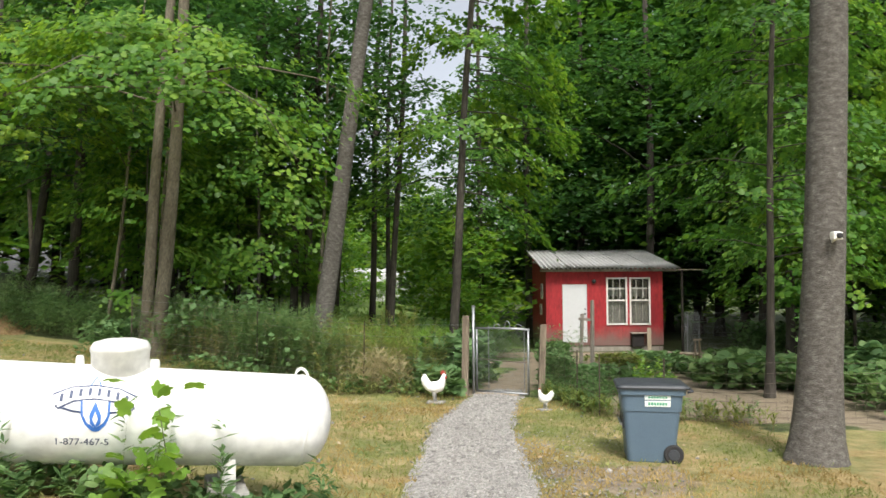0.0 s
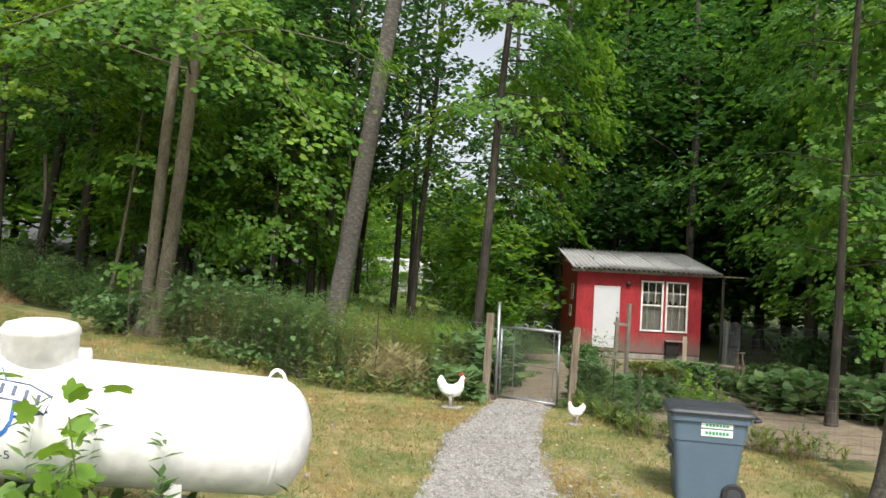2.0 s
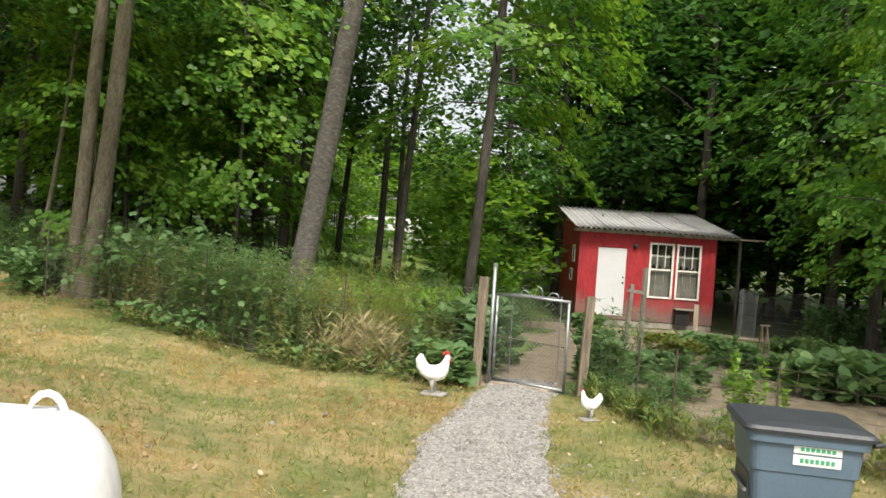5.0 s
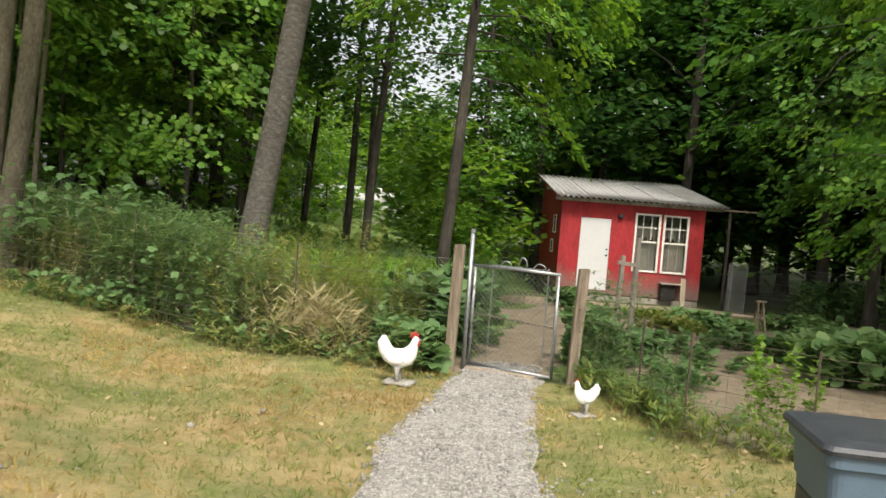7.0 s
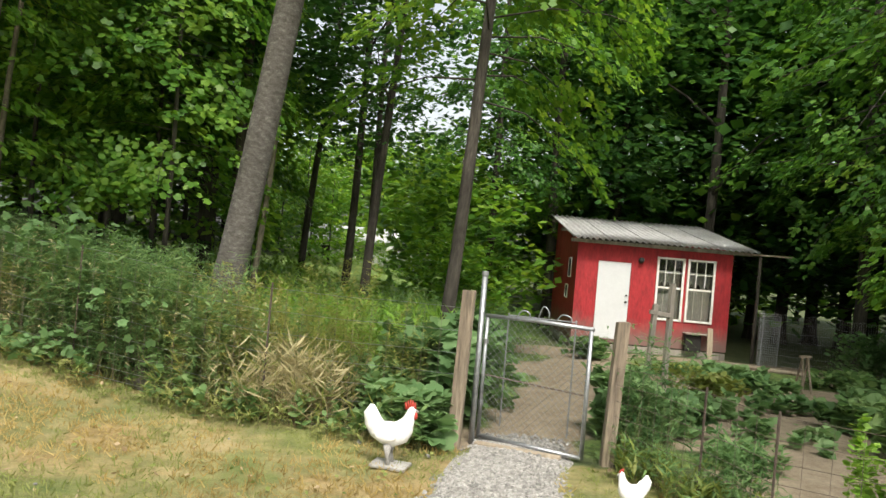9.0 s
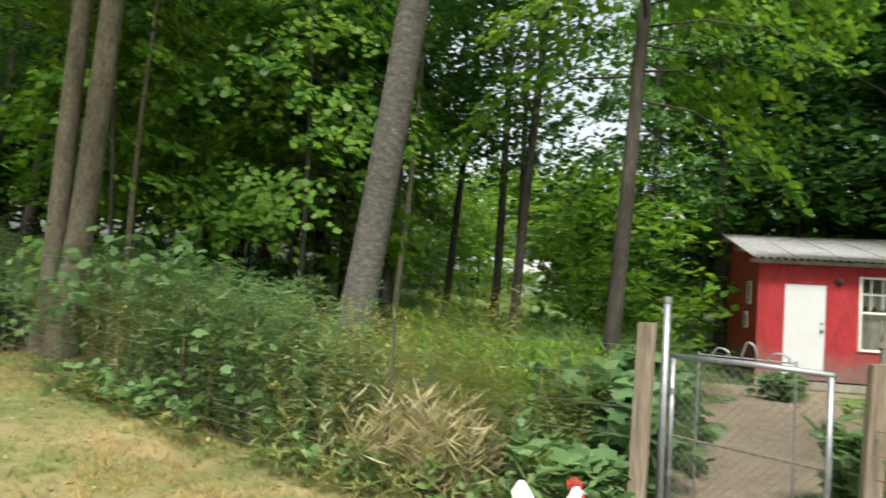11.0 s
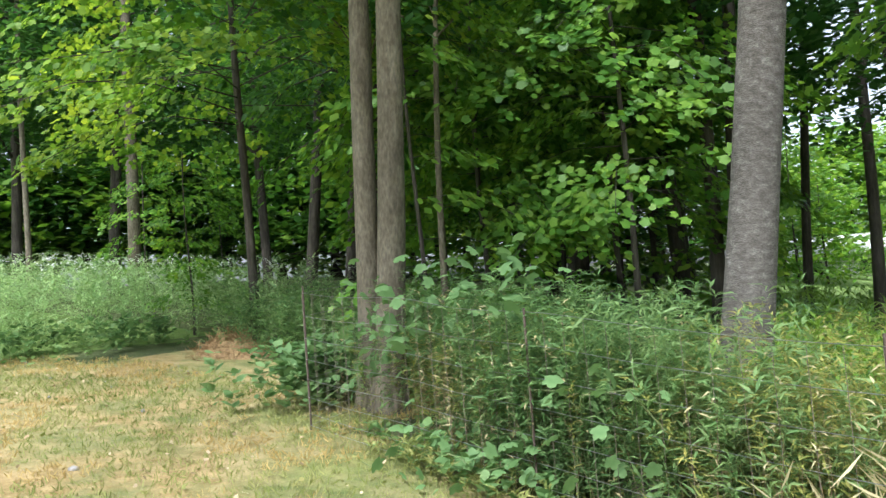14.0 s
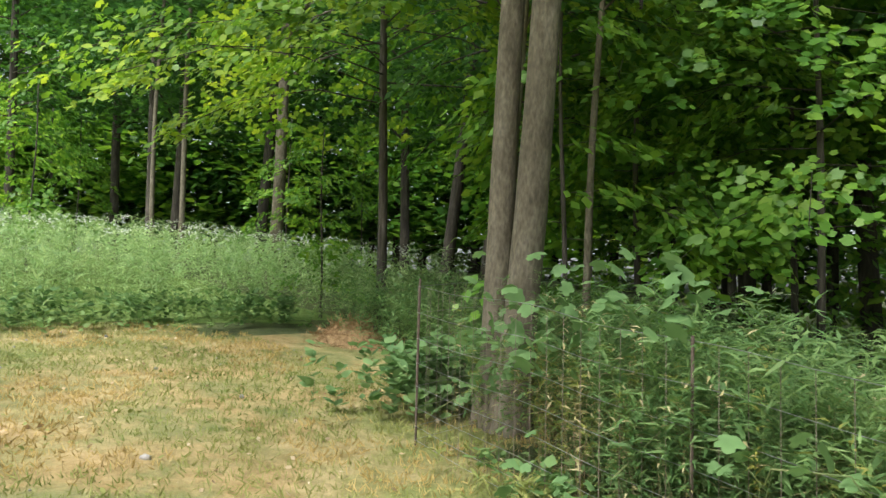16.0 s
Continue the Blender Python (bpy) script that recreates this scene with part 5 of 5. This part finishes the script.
stalks("weed_bank", "dry straw-coloured grass at the foot of the weeds", blob(90, -0.7, 12.0, 0.5, 0.35), 0.62, leaf_hay, THIN, 0.2, 16, 0.9, stem_brown, 0.9)
stalks("weed_bank", "yellow-green goldenrod clump by the leaning tree", blob(150, -1.35, 12.75, 0.8, 0.6), 1.15, leaf_gold, NARROW, 0.06, 90)
stalks("weed_bank", "tall yellow-green weed stalk near the gate", blob(60, -0.35, 12.3, 0.45, 0.4), 1.3, leaf_gold, NARROW, 0.06, 90)
stalks("weed_bank", "low leafy weeds at the lawn's edge", strip(170, -5.7, 0.5, -0.3, 0.4), 0.3, leaf_weed, OVAL, 0.09, 9)
stalks("weed_bank", "thin olive grasses where the lawn meets the weeds", strip(300, -5.7, 0.5, -0.4, 0.3), 0.2, leaf_grass, NARROW, 0.1, 9, 0.6, stem_green, 0.9)
def along_fence(n, spread):
    line = [Vector(p) for p in ((2.1, 11.3), (2.46, 10.5), (2.66, 9.8), (3.45, 9.3), (4.7, 8.95))]
    out = []
    for _ in range(n):
        k = rng.integers(4)
        p = line[k].lerp(line[k + 1], rng.random())
        out.append((p.x + spread * rng.normal(), p.y + spread * rng.normal()))
    return out


stalks("fence_weeds", "ragged low weeds along the garden fence", along_fence(90, 0.1), 0.32, leaf_weed, NARROW, 0.1, 18, 0.5, stem_green, 0.7)
stalks("fence_weeds", "dry olive grass along the garden fence", along_fence(150, 0.16), 0.22, leaf_olive, NARROW, 0.14, 10, 0.5, stem_brown, 1.4)
stalks("fence_weeds", "leafy weed bush against the garden fence", blob(34, 2.72, 10.5, 0.28, 0.25), 0.5, leaf_weed, NARROW, 0.1, 30, 0.6, stem_green, 0.6)
stalks("fence_weeds", "bright feathery-leaved weed at the edge of the soil", blob(16, 3.45, 10.05, 0.3, 0.25), 0.72, leaf_bright, OVAL, 0.06, 46, 0.5, stem_green, 0.3)
stalks("weed_bank", "dense green weeds behind the fence corner", [(-5.4 - 4.6 * a - 0.2, 15.1 + 2.2 * b) for a, b in rng.random((480, 2))], 0.95, leaf_weed, NARROW, 0.14, 30)
stalks("weed_bank", "broad leafy weeds round the fence corner", blob(120, -6.1, 14.0, 0.45, 0.9), 0.6, leaf_grape, OVAL, 0.12, 18)
stalks("weed_bank", "dry brown stalks with yellowed leaves on the fence", strip(110, -5.4, -0.8, -0.1, 0.7), 1.15, leaf_hay, NARROW, 0.08, 16, 0.5, stem_brown)
stalks("weed_bank", "narrow-leaved tall green stems by the wire", strip(200, -3.6, -1.4, -0.05, 0.8), 1.25, leaf_weed, NARROW, 0.105, 64, 0.7, stem_green, 0.7)
stalks("weed_bank", "rank green growth on the woodland edge", [(-10 + 10.5 * a, 15.2 + 6.5 * b) for a, b in rng.random((800, 2))], 0.75, leaf_weed, NARROW, 0.17, 22)


stalks("weed_bank", "tall bright grasses in the clearing behind the fence", [(-2.6 + 3.4 * a, 13.6 + 5.5 * b) for a, b in rng.random((420, 2))], 0.75, leaf_bright, NARROW, 0.22, 18, 0.5, stem_green, 1.2)
stalks("weed_bank", "tall bright grasses in the clearing behind the fence", [(-6.0 + 6.5 * a, 21 + 8 * b) for a, b in rng.random((420, 2))], 0.7, leaf_bright, NARROW, 0.26, 14, 0.5, stem_green, 1.2)


def field_spot():
    while True:
        x, y = -21 + 11.5 * rng.random(), 5 + 14.5 * rng.random()
        if x < -11.3 + 0.4 * noise2(x, y, 0.9) - 0.0 * y or (y > 15.9 and x < -9.8):
            return x, y


stalks("meadow_weeds", "tall pale green meadow weeds beyond the lawn", [field_spot() for _ in range(1900)], 1.15, leaf_meadow, NARROW, 0.17, 28, 0.5, stem_green, 0.8)
stalks("meadow_weeds", "broad-leaved weeds at the meadow's edge", [(-11.5 + 0.5 * rng.normal(), 6 + 9.5 * rng.random()) for _ in range(420)], 0.4, leaf_weed, OVAL, 0.1, 12)
fl = thing("meadow_flowers", "small white flower heads over the meadow weeds", "flowers", kind="stuff")
F = np.array([(x, y, ground_z(x, y) + 1.15 + 0.2 * rng.random()) for x, y in [field_spot() for _ in range(420)]])
P, N = sprays(F, 9, 0.07, 0.3)
leaf_cloud("petals", P, N, 0.03 + 0.02 * rng.random(len(P)), OVAL, petal_white, fl)


def grape_vine(label, spots, leafsize, count, spread, mat=leaf_grape):
    """A climbing vine: a wandering stem and its large lobed leaves, each its own piece."""
    vine = thing("grape_vine", label, "vine")
    bm = bmesh.new()
    pts = [Vector(s) for s in spots]
    tube(bm, pts, [0.004] * len(pts), 5)
    part("stem", bm, stem_green, vine)
    P0 = np.zeros((1, 3))
    proto = leaf_cloud("leaf", P0, np.array([(0.0, 0.0, 1.0)]), np.array([1.0]), GRAPE * np.array([1.0, 1.0, 1.5]), mat, vine, np.array([(0.0, 1.0, 0.0)]))
    for k in range(count):
        ob = proto if k == 0 else proto.copy()
        if k:
            scene.collection.objects.link(ob)
        c = pts[rng.integers(1, len(pts))]
        d = Vector(rng.normal(size=3) * spread)
        s = leafsize * (0.6 + 0.6 * rng.random())
        ob.matrix_basis = Matrix.Translation(c + Vector((d.x, d.y, d.z * 0.8))) @ pose(0, 0, 0, 35 + 25 * rng.normal(), 20 * rng.normal(), 360 * rng.random()) @ Matrix.Scale(s, 4)


def wander(x0, y0, z0, x1, y1, z1, n=7):
    return [(x0 + (x1 - x0) * k / n + 0.07 * rng.normal(), y0 + (y1 - y0) * k / n + 0.07 * rng.normal(), z0 + (z1 - z0) * k / n + 0.1 * rng.normal()) for k in range(n + 1)]


grape_vine("large-leaved grape vine over the top of the fence", wander(-4.6, 13.1, 1.2, -3.0, 12.65, 1.6), 0.12, 80, 0.18)
grape_vine("large-leaved vine climbing beside the fence corner", wander(-5.5, 13.3, 0.8, -4.2, 12.9, 1.6), 0.11, 70, 0.18)
grape_vine("pale vine trailing low in front of the weeds", wander(-4.5, 12.55, 0.4, -3.1, 12.3, 0.5), 0.1, 70, 0.13)
grape_vine("large-leaved vine hanging on the wire fence", wander(-3.4, 12.5, 0.9, -2.0, 12.2, 0.9), 0.1, 50, 0.2)
grape_vine("bright grape vine climbing the front of the tank", wander(-1.52, 3.66, 0.4, -1.2, 3.6, 1.12), 0.11, 46, 0.1, leaf_bright)
grape_vine("bright grape vine sprawling below the tank", wander(-1.75, 3.6, 0.4, -1.1, 3.7, 0.6), 0.12, 50, 0.13, leaf_bright)
stalks("tank_weeds", "mixed green weeds growing under the tank", [(TC.x + TD.x * s - TN.x * d, TC.y + TD.y * s - TN.y * d) for s, d in zip(-1.7 + 3.1 * rng.random(130), -0.5 + 0.6 * rng.random(130))], 0.26, leaf_weed, OVAL, 0.09, 14)
stalks("tank_weeds", "taller thin weeds beside the tank", [(TC.x + TD.x * s + TN.x * 0.45, TC.y + TD.y * s + TN.y * 0.45) for s in (-0.9, -0.8, -0.5, 0.05, 0.25, 0.3, 0.65, 0.7, 1.2, 1.3, 1.35, 1.4)], 0.65, leaf_weed, LANCE, 0.1, 26)

for cx, cy, rx, ry, h, n, mt, lf, sh, lb in (
    (0.36, 11.68, 0.28, 0.2, 0.42, 44, leaf_grape, 0.17, GRAPE, "broad-leaved squash plant beside the gate post"), (0.72, 12.8, 0.32, 0.4, 0.75, 70, leaf_grape, 0.19, GRAPE, "large-leaved squash plant inside the gate"), (1.0, 13.9, 0.35, 0.5, 0.9, 80, leaf_grape, 0.15, GRAPE, "tall broad-leaved squash plant inside the gate"),
    (0.4, 13.4, 0.5, 0.5, 0.8, 60, leaf_weed, 0.15, OVAL, "leafy green weeds behind the gate"),
    (2.42, 11.75, 0.28, 0.25, 1.0, 60, leaf_weed, 0.13, NARROW, "tall drooping weeds round the gate post"), (2.45, 12.6, 0.3, 0.4, 0.6, 50, leaf_grape, 0.15, HEART, "broad-leaved climbing bean by the gate"), (3.1, 13.0, 0.35, 0.35, 0.35, 26, leaf_grape, 0.14, HEART, "small pale squash plant in the garden soil"),
    (5.7, 12.6, 0.55, 0.45, 0.5, 100, leaf_weed, 0.17, HEART, "dark green squash plants in a row"), (6.7, 12.3, 0.6, 0.45, 0.45, 100, leaf_weed, 0.17, HEART, "dark green squash plants in a row"),
    (6.0, 14.3, 0.6, 0.5, 0.35, 80, leaf_weed, 0.17, HEART, "dark green squash plants in a row"), (7.1, 14.0, 0.7, 0.5, 0.42, 100, leaf_weed, 0.17, HEART, "dark green squash plants in a row"), (8.0, 13.2, 0.7, 0.6, 0.5, 110, leaf_weed, 0.17, HEART, "dark green squash plants in a row"), (8.8, 12.5, 0.8, 0.7, 0.65, 110, leaf_weed, 0.17, HEART, "dark green squash plants in a row"),
    (7.2, 11.4, 0.7, 0.4, 0.5, 80, leaf_weed, 0.16, HEART, "dark green squash plants in a row"), (4.7, 16.6, 0.5, 0.4, 0.3, 40, leaf_olive, 0.12, OVAL, "low yellowing plants in the garden soil"), (4.3, 13.0, 0.5, 0.5, 0.2, 14, leaf_grape, 0.11, HEART, "low pale seedlings in the garden soil"), (5.2, 15.4, 0.6, 0.4, 0.22, 20, leaf_grape, 0.12, HEART, "low pale seedlings in the garden soil"), (3.3, 11.8, 0.4, 0.4, 0.2, 30, leaf_weed, 0.08, OVAL, "low green weeds in the garden soil"), (5.6, 17.6, 0.7, 0.4, 0.25, 50, leaf_grape, 0.13, HEART, "low leafy row in the garden"), (7.6, 16.6, 0.8, 0.5, 0.3, 60, leaf_grape, 0.13, HEART, "low leafy row in the garden"), (8.2, 19.2, 0.7, 0.5, 0.3, 60, leaf_weed, 0.13, HEART, "low leafy row in the garden"), (4.9, 19.3, 0.6, 0.5, 0.2, 40, leaf_olive, 0.1, OVAL, "low yellowing plants in the garden soil"), (3.9, 14.6, 0.4, 0.4, 0.25, 30, leaf_grape, 0.12, HEART, "low pale seedlings in the garden soil"), (6.2, 20.0, 0.6, 0.4, 0.22, 40, leaf_grape, 0.14, HEART, "low leafy plants below the shed"),
    (3.7, 21.2, 0.4, 0.4, 0.4, 40, leaf_weed, 0.14, HEART, "leafy plants below the shed door"),
    (10.4, 21.6, 1.0, 0.7, 0.9, 130, leaf_grape, 0.14, OVAL, "pale shrubby weeds along the wire fence"), (12.2, 19.4, 1.4, 0.8, 0.9, 150, leaf_weed, 0.16, OVAL, "pale shrubby weeds along the wire fence"), (9.5, 10.8, 1.2, 0.8, 0.8, 130, leaf_dark, 0.17, OVAL, "dark leafy growth at the garden's edge"), (7.6, 9.9, 0.9, 0.6, 0.7, 100, leaf_weed, 0.17, OVAL, "dark leafy growth at the garden's edge"),
    (-0.2, 20.5, 2.0, 2.5, 0.9, 220, leaf_weed, 0.2, NARROW, "rank green growth under the trees"), (1.6, 21.5, 0.7, 1.6, 0.8, 110, leaf_weed, 0.2, NARROW, "rank green growth under the trees"),
):
    flat = sh is HEART or sh is GRAPE
    stalks("garden_plants", lb, blob(n, cx, cy, rx, ry), h, mt, sh, lf, 12 if flat else 16, 0.3, stem_green, 0.05 if flat else 0.5)

# ---- lawn details ----
def lawn_spot():
    while True:
        x, y = -11.5 + 16 * rng.random(), 1.2 + 13 * rng.random() ** 0.85
        c, h = path_centre(y)
        if cover(x, y)[0] > 0 and (abs(x - c) > h - 0.06 or y > 12.2):
            return x, y


spots = [lawn_spot() for _ in range(36000)]
base = np.array([(x, y, ground_z(x, y)) for x, y in spots])
keep = np.array([noise2(x, y, 0.75) + 0.5 * noise2(x, y, 3.0) for x, y in spots])
for nm, lb, sel, mt, ln in (("lawn_grass", "short dry tufts of yellow-green lawn grass", keep > -0.06, leaf_grass, 0.052), ("lawn_straw", "short straw-coloured dead grass on the lawn", keep <= -0.06, leaf_straw, 0.055)):
    b = np.repeat(base[sel], 3, axis=0) + rng.normal(size=(3 * int(sel.sum()), 3)) * np.array([0.02, 0.02, 0])
    b[:, 2] += 0.005
    up = rng.normal(size=b.shape) * np.array([0.7, 0.7, 0.2]) + np.array([0, 0, 0.75])
    tagged(leaf_cloud(nm, b, rng.normal(size=b.shape) * np.array([1, 1, 0.2]), ln * (0.5 + 0.9 * rng.random(len(b))), BLADE * np.array([2.2, 1, 1]), mt, None, up, lb), category="grass", kind="stuff")
P = np.array([(x, y, ground_z(x, y) + 0.03) for x, y in [lawn_spot() for _ in range(2600)]])
tagged(leaf_cloud("clover", P, rng.normal(size=P.shape) * 0.35 + np.array([0, 0, 1]), 0.03 + 0.025 * rng.random(len(P)), OVAL, leaf_grass, None, None, "small broad green weeds in the lawn"), category="weeds", kind="stuff")
P = np.array([(x, y, ground_z(x, y) + 0.035) for x, y in [lawn_spot() for _ in range(1000)]])
tagged(leaf_cloud("dead_leaves", P, rng.normal(size=P.shape) * 0.5 + np.array([0, 0, 1]), 0.025 + 0.035 * rng.random(len(P)), OVAL, leaf_material("dead_leaf", (0.25, 0.17, 0.09), (0.4, 0.3, 0.18), (0.55, 0.46, 0.32), 0.1, 0.8), None, None, "scattered dry fallen leaves and chips"), category="leaves", kind="stuff")


def stones(name, label, P, size, mat):
    """Many small angular stones as one scatter."""
    ico = bmesh.new()
    bmesh.ops.create_icosphere(ico, subdivisions=1, radius=1.0)
    T = np.array([v.co[:] for v in ico.verts])
    ico.verts.index_update()
    faces = np.array([[v.index for v in f.verts] for f in ico.faces])
    ico.free()
    n, k = len(P), len(T)
    sc = size[:, None, None] * (0.5 + rng.random((n, 1, 3)) * np.array([0.7, 0.7, 0.35]))
    a = rng.random(n) * 6.283
    v = T[None] * sc * (0.8 + 0.4 * rng.random((n, k, 1)))
    x = v[:, :, 0] * np.cos(a)[:, None] - v[:, :, 1] * np.sin(a)[:, None]
    y = v[:, :, 0] * np.sin(a)[:, None] + v[:, :, 1] * np.cos(a)[:, None]
    V = np.stack([x, y, v[:, :, 2]], axis=2) + P[:, None, :]
    I = (faces[None] + (np.arange(n) * k)[:, None, None]).reshape(-1, 3)
    me = bpy.data.meshes.new(name)
    me.vertices.add(n * k)
    me.vertices.foreach_set("co", V.astype(np.float32).ravel())
    me.loops.add(I.size)
    me.loops.foreach_set("vertex_index", I.astype(np.int32).ravel())
    me.polygons.add(len(I))
    me.polygons.foreach_set("loop_start", np.arange(0, I.size, 3, dtype=np.int32))
    me.update(calc_edges=True)
    me.materials.append(mat)
    tagged(new(name, me), label, "stones", kind="stuff")


pts = []
for k in range(7500):
    y = 1.0 + 11.2 * rng.random() ** 0.9
    c, h = path_centre(y)
    s = 2 * rng.random() - 1
    s = s * (1.0 + 0.12 * rng.random() ** 3)
    x = c + s * h
    pts.append((x, y, ground_z(x, y) + 0.036 - 0.03 * min(1, s * s)))
stones("path_gravel", "loose angular pale grey gravel on the path", np.array(pts), 0.01 + 0.016 * rng.random(len(pts)) ** 2, stone)
pts = [(1.35 + 0.55 * abs(rng.normal()), 1.2 + 7.5 * rng.random()) for _ in range(1500)]
stones("gravel_spill", "thin gravel spilled into the grass beside the path", np.array([(x, y, ground_z(x, y) + 0.008) for x, y in pts]), 0.008 + 0.014 * rng.random(len(pts)) ** 2, stone)
pts = [lawn_spot() for _ in range(160)]
stones("lawn_stones", "small pale stones lying in the grass", np.array([(x, y, ground_z(x, y) + 0.012) for x, y in pts]), 0.015 + 0.035 * rng.random(160) ** 3, stone)


# ---- poultry statues ----
def poultry_statue(label, x, y, size, turn, comb, tail):
    """A painted statue of a fowl on a slab: body, tail, neck, head, comb and legs in one mesh."""
    bm = bmesh.new()
    tube(bm, [(-0.3, 0, 0.7 * tail + 0.02), (-0.31, 0, 0.7 * tail - 0.08), (-0.27, 0, 0.57), (-0.2, 0, 0.48), (-0.1, 0, 0.44), (0.02, 0, 0.43), (0.12, 0, 0.47), (0.18, 0, 0.55), (0.22, 0, 0.64), (0.25, 0, 0.74), (0.265, 0, 0.8), (0.265, 0, 0.835)],
         [0.03, 0.1, 0.125, 0.135, 0.155, 0.168, 0.16, 0.13, 0.085, 0.062, 0.056, 0.02], 16)
    for side in (-1, 1):
        bmesh.ops.create_icosphere(bm, subdivisions=2, radius=1.0, matrix=Matrix.Translation((-0.05, side * 0.15, 0.43)) @ Matrix.Diagonal((0.17, 0.045, 0.1, 1)))
    for v in bm.verts:
        v.co.y *= 0.72
    white_faces = len(bm.faces)
    for q in range(5 if comb else 3):
        h = (0.05, 0.075, 0.08, 0.065, 0.04)[q] * (1.0 if comb else 0.5)
        tube(bm, [(0.3 - 0.03 * q, 0, 0.81 - 0.005 * q), (0.29 - 0.033 * q, 0, 0.84 + h)], [0.022, 0.008], 6)
    if comb:
        tube(bm, [(0.31, 0, 0.76), (0.315, 0, 0.7), (0.305, 0, 0.66)], [0.02, 0.03, 0.012], 8)
    bm.faces.ensure_lookup_table()
    for f in bm.faces[white_faces:]:
        f.material_index = 1
    red_faces = len(bm.faces)
    tube(bm, [(0.3, 0, 0.785), (0.36, 0, 0.77)], [0.025, 0.004], 8)
    for side in (-1, 1):
        tube(bm, [(-0.02, side * 0.07, 0.3), (-0.01, side * 0.075, 0.16), (0.01, side * 0.08, 0.03)], [0.06, 0.03, 0.035], 8)
    box(bm, 0.02, 0, 0.02, 0.5, 0.36, 0.05, 0.015)
    bm.faces.ensure_lookup_table()
    for f in bm.faces[red_faces:]:
        f.material_index = 2
    ob = part("poultry_statue", bm, white_paint, smooth=True)
    ob.data.materials.append(statue_red)
    ob.data.materials.append(concrete)
    ob.matrix_basis = pose(x, y, ground_z(x, y) + 0.01, 0, 0, turn) @ Matrix.Scale(size, 4)
    tagged(ob, label, "statue")


poultry_statue("white painted rooster statue with red comb on a grey slab", 0.26, 10.9, 0.57, -14, True, 1.1)
poultry_statue("small white hen statue on a slab in the grass", 1.93, 10.22, 0.38, 205, False, 1.02)
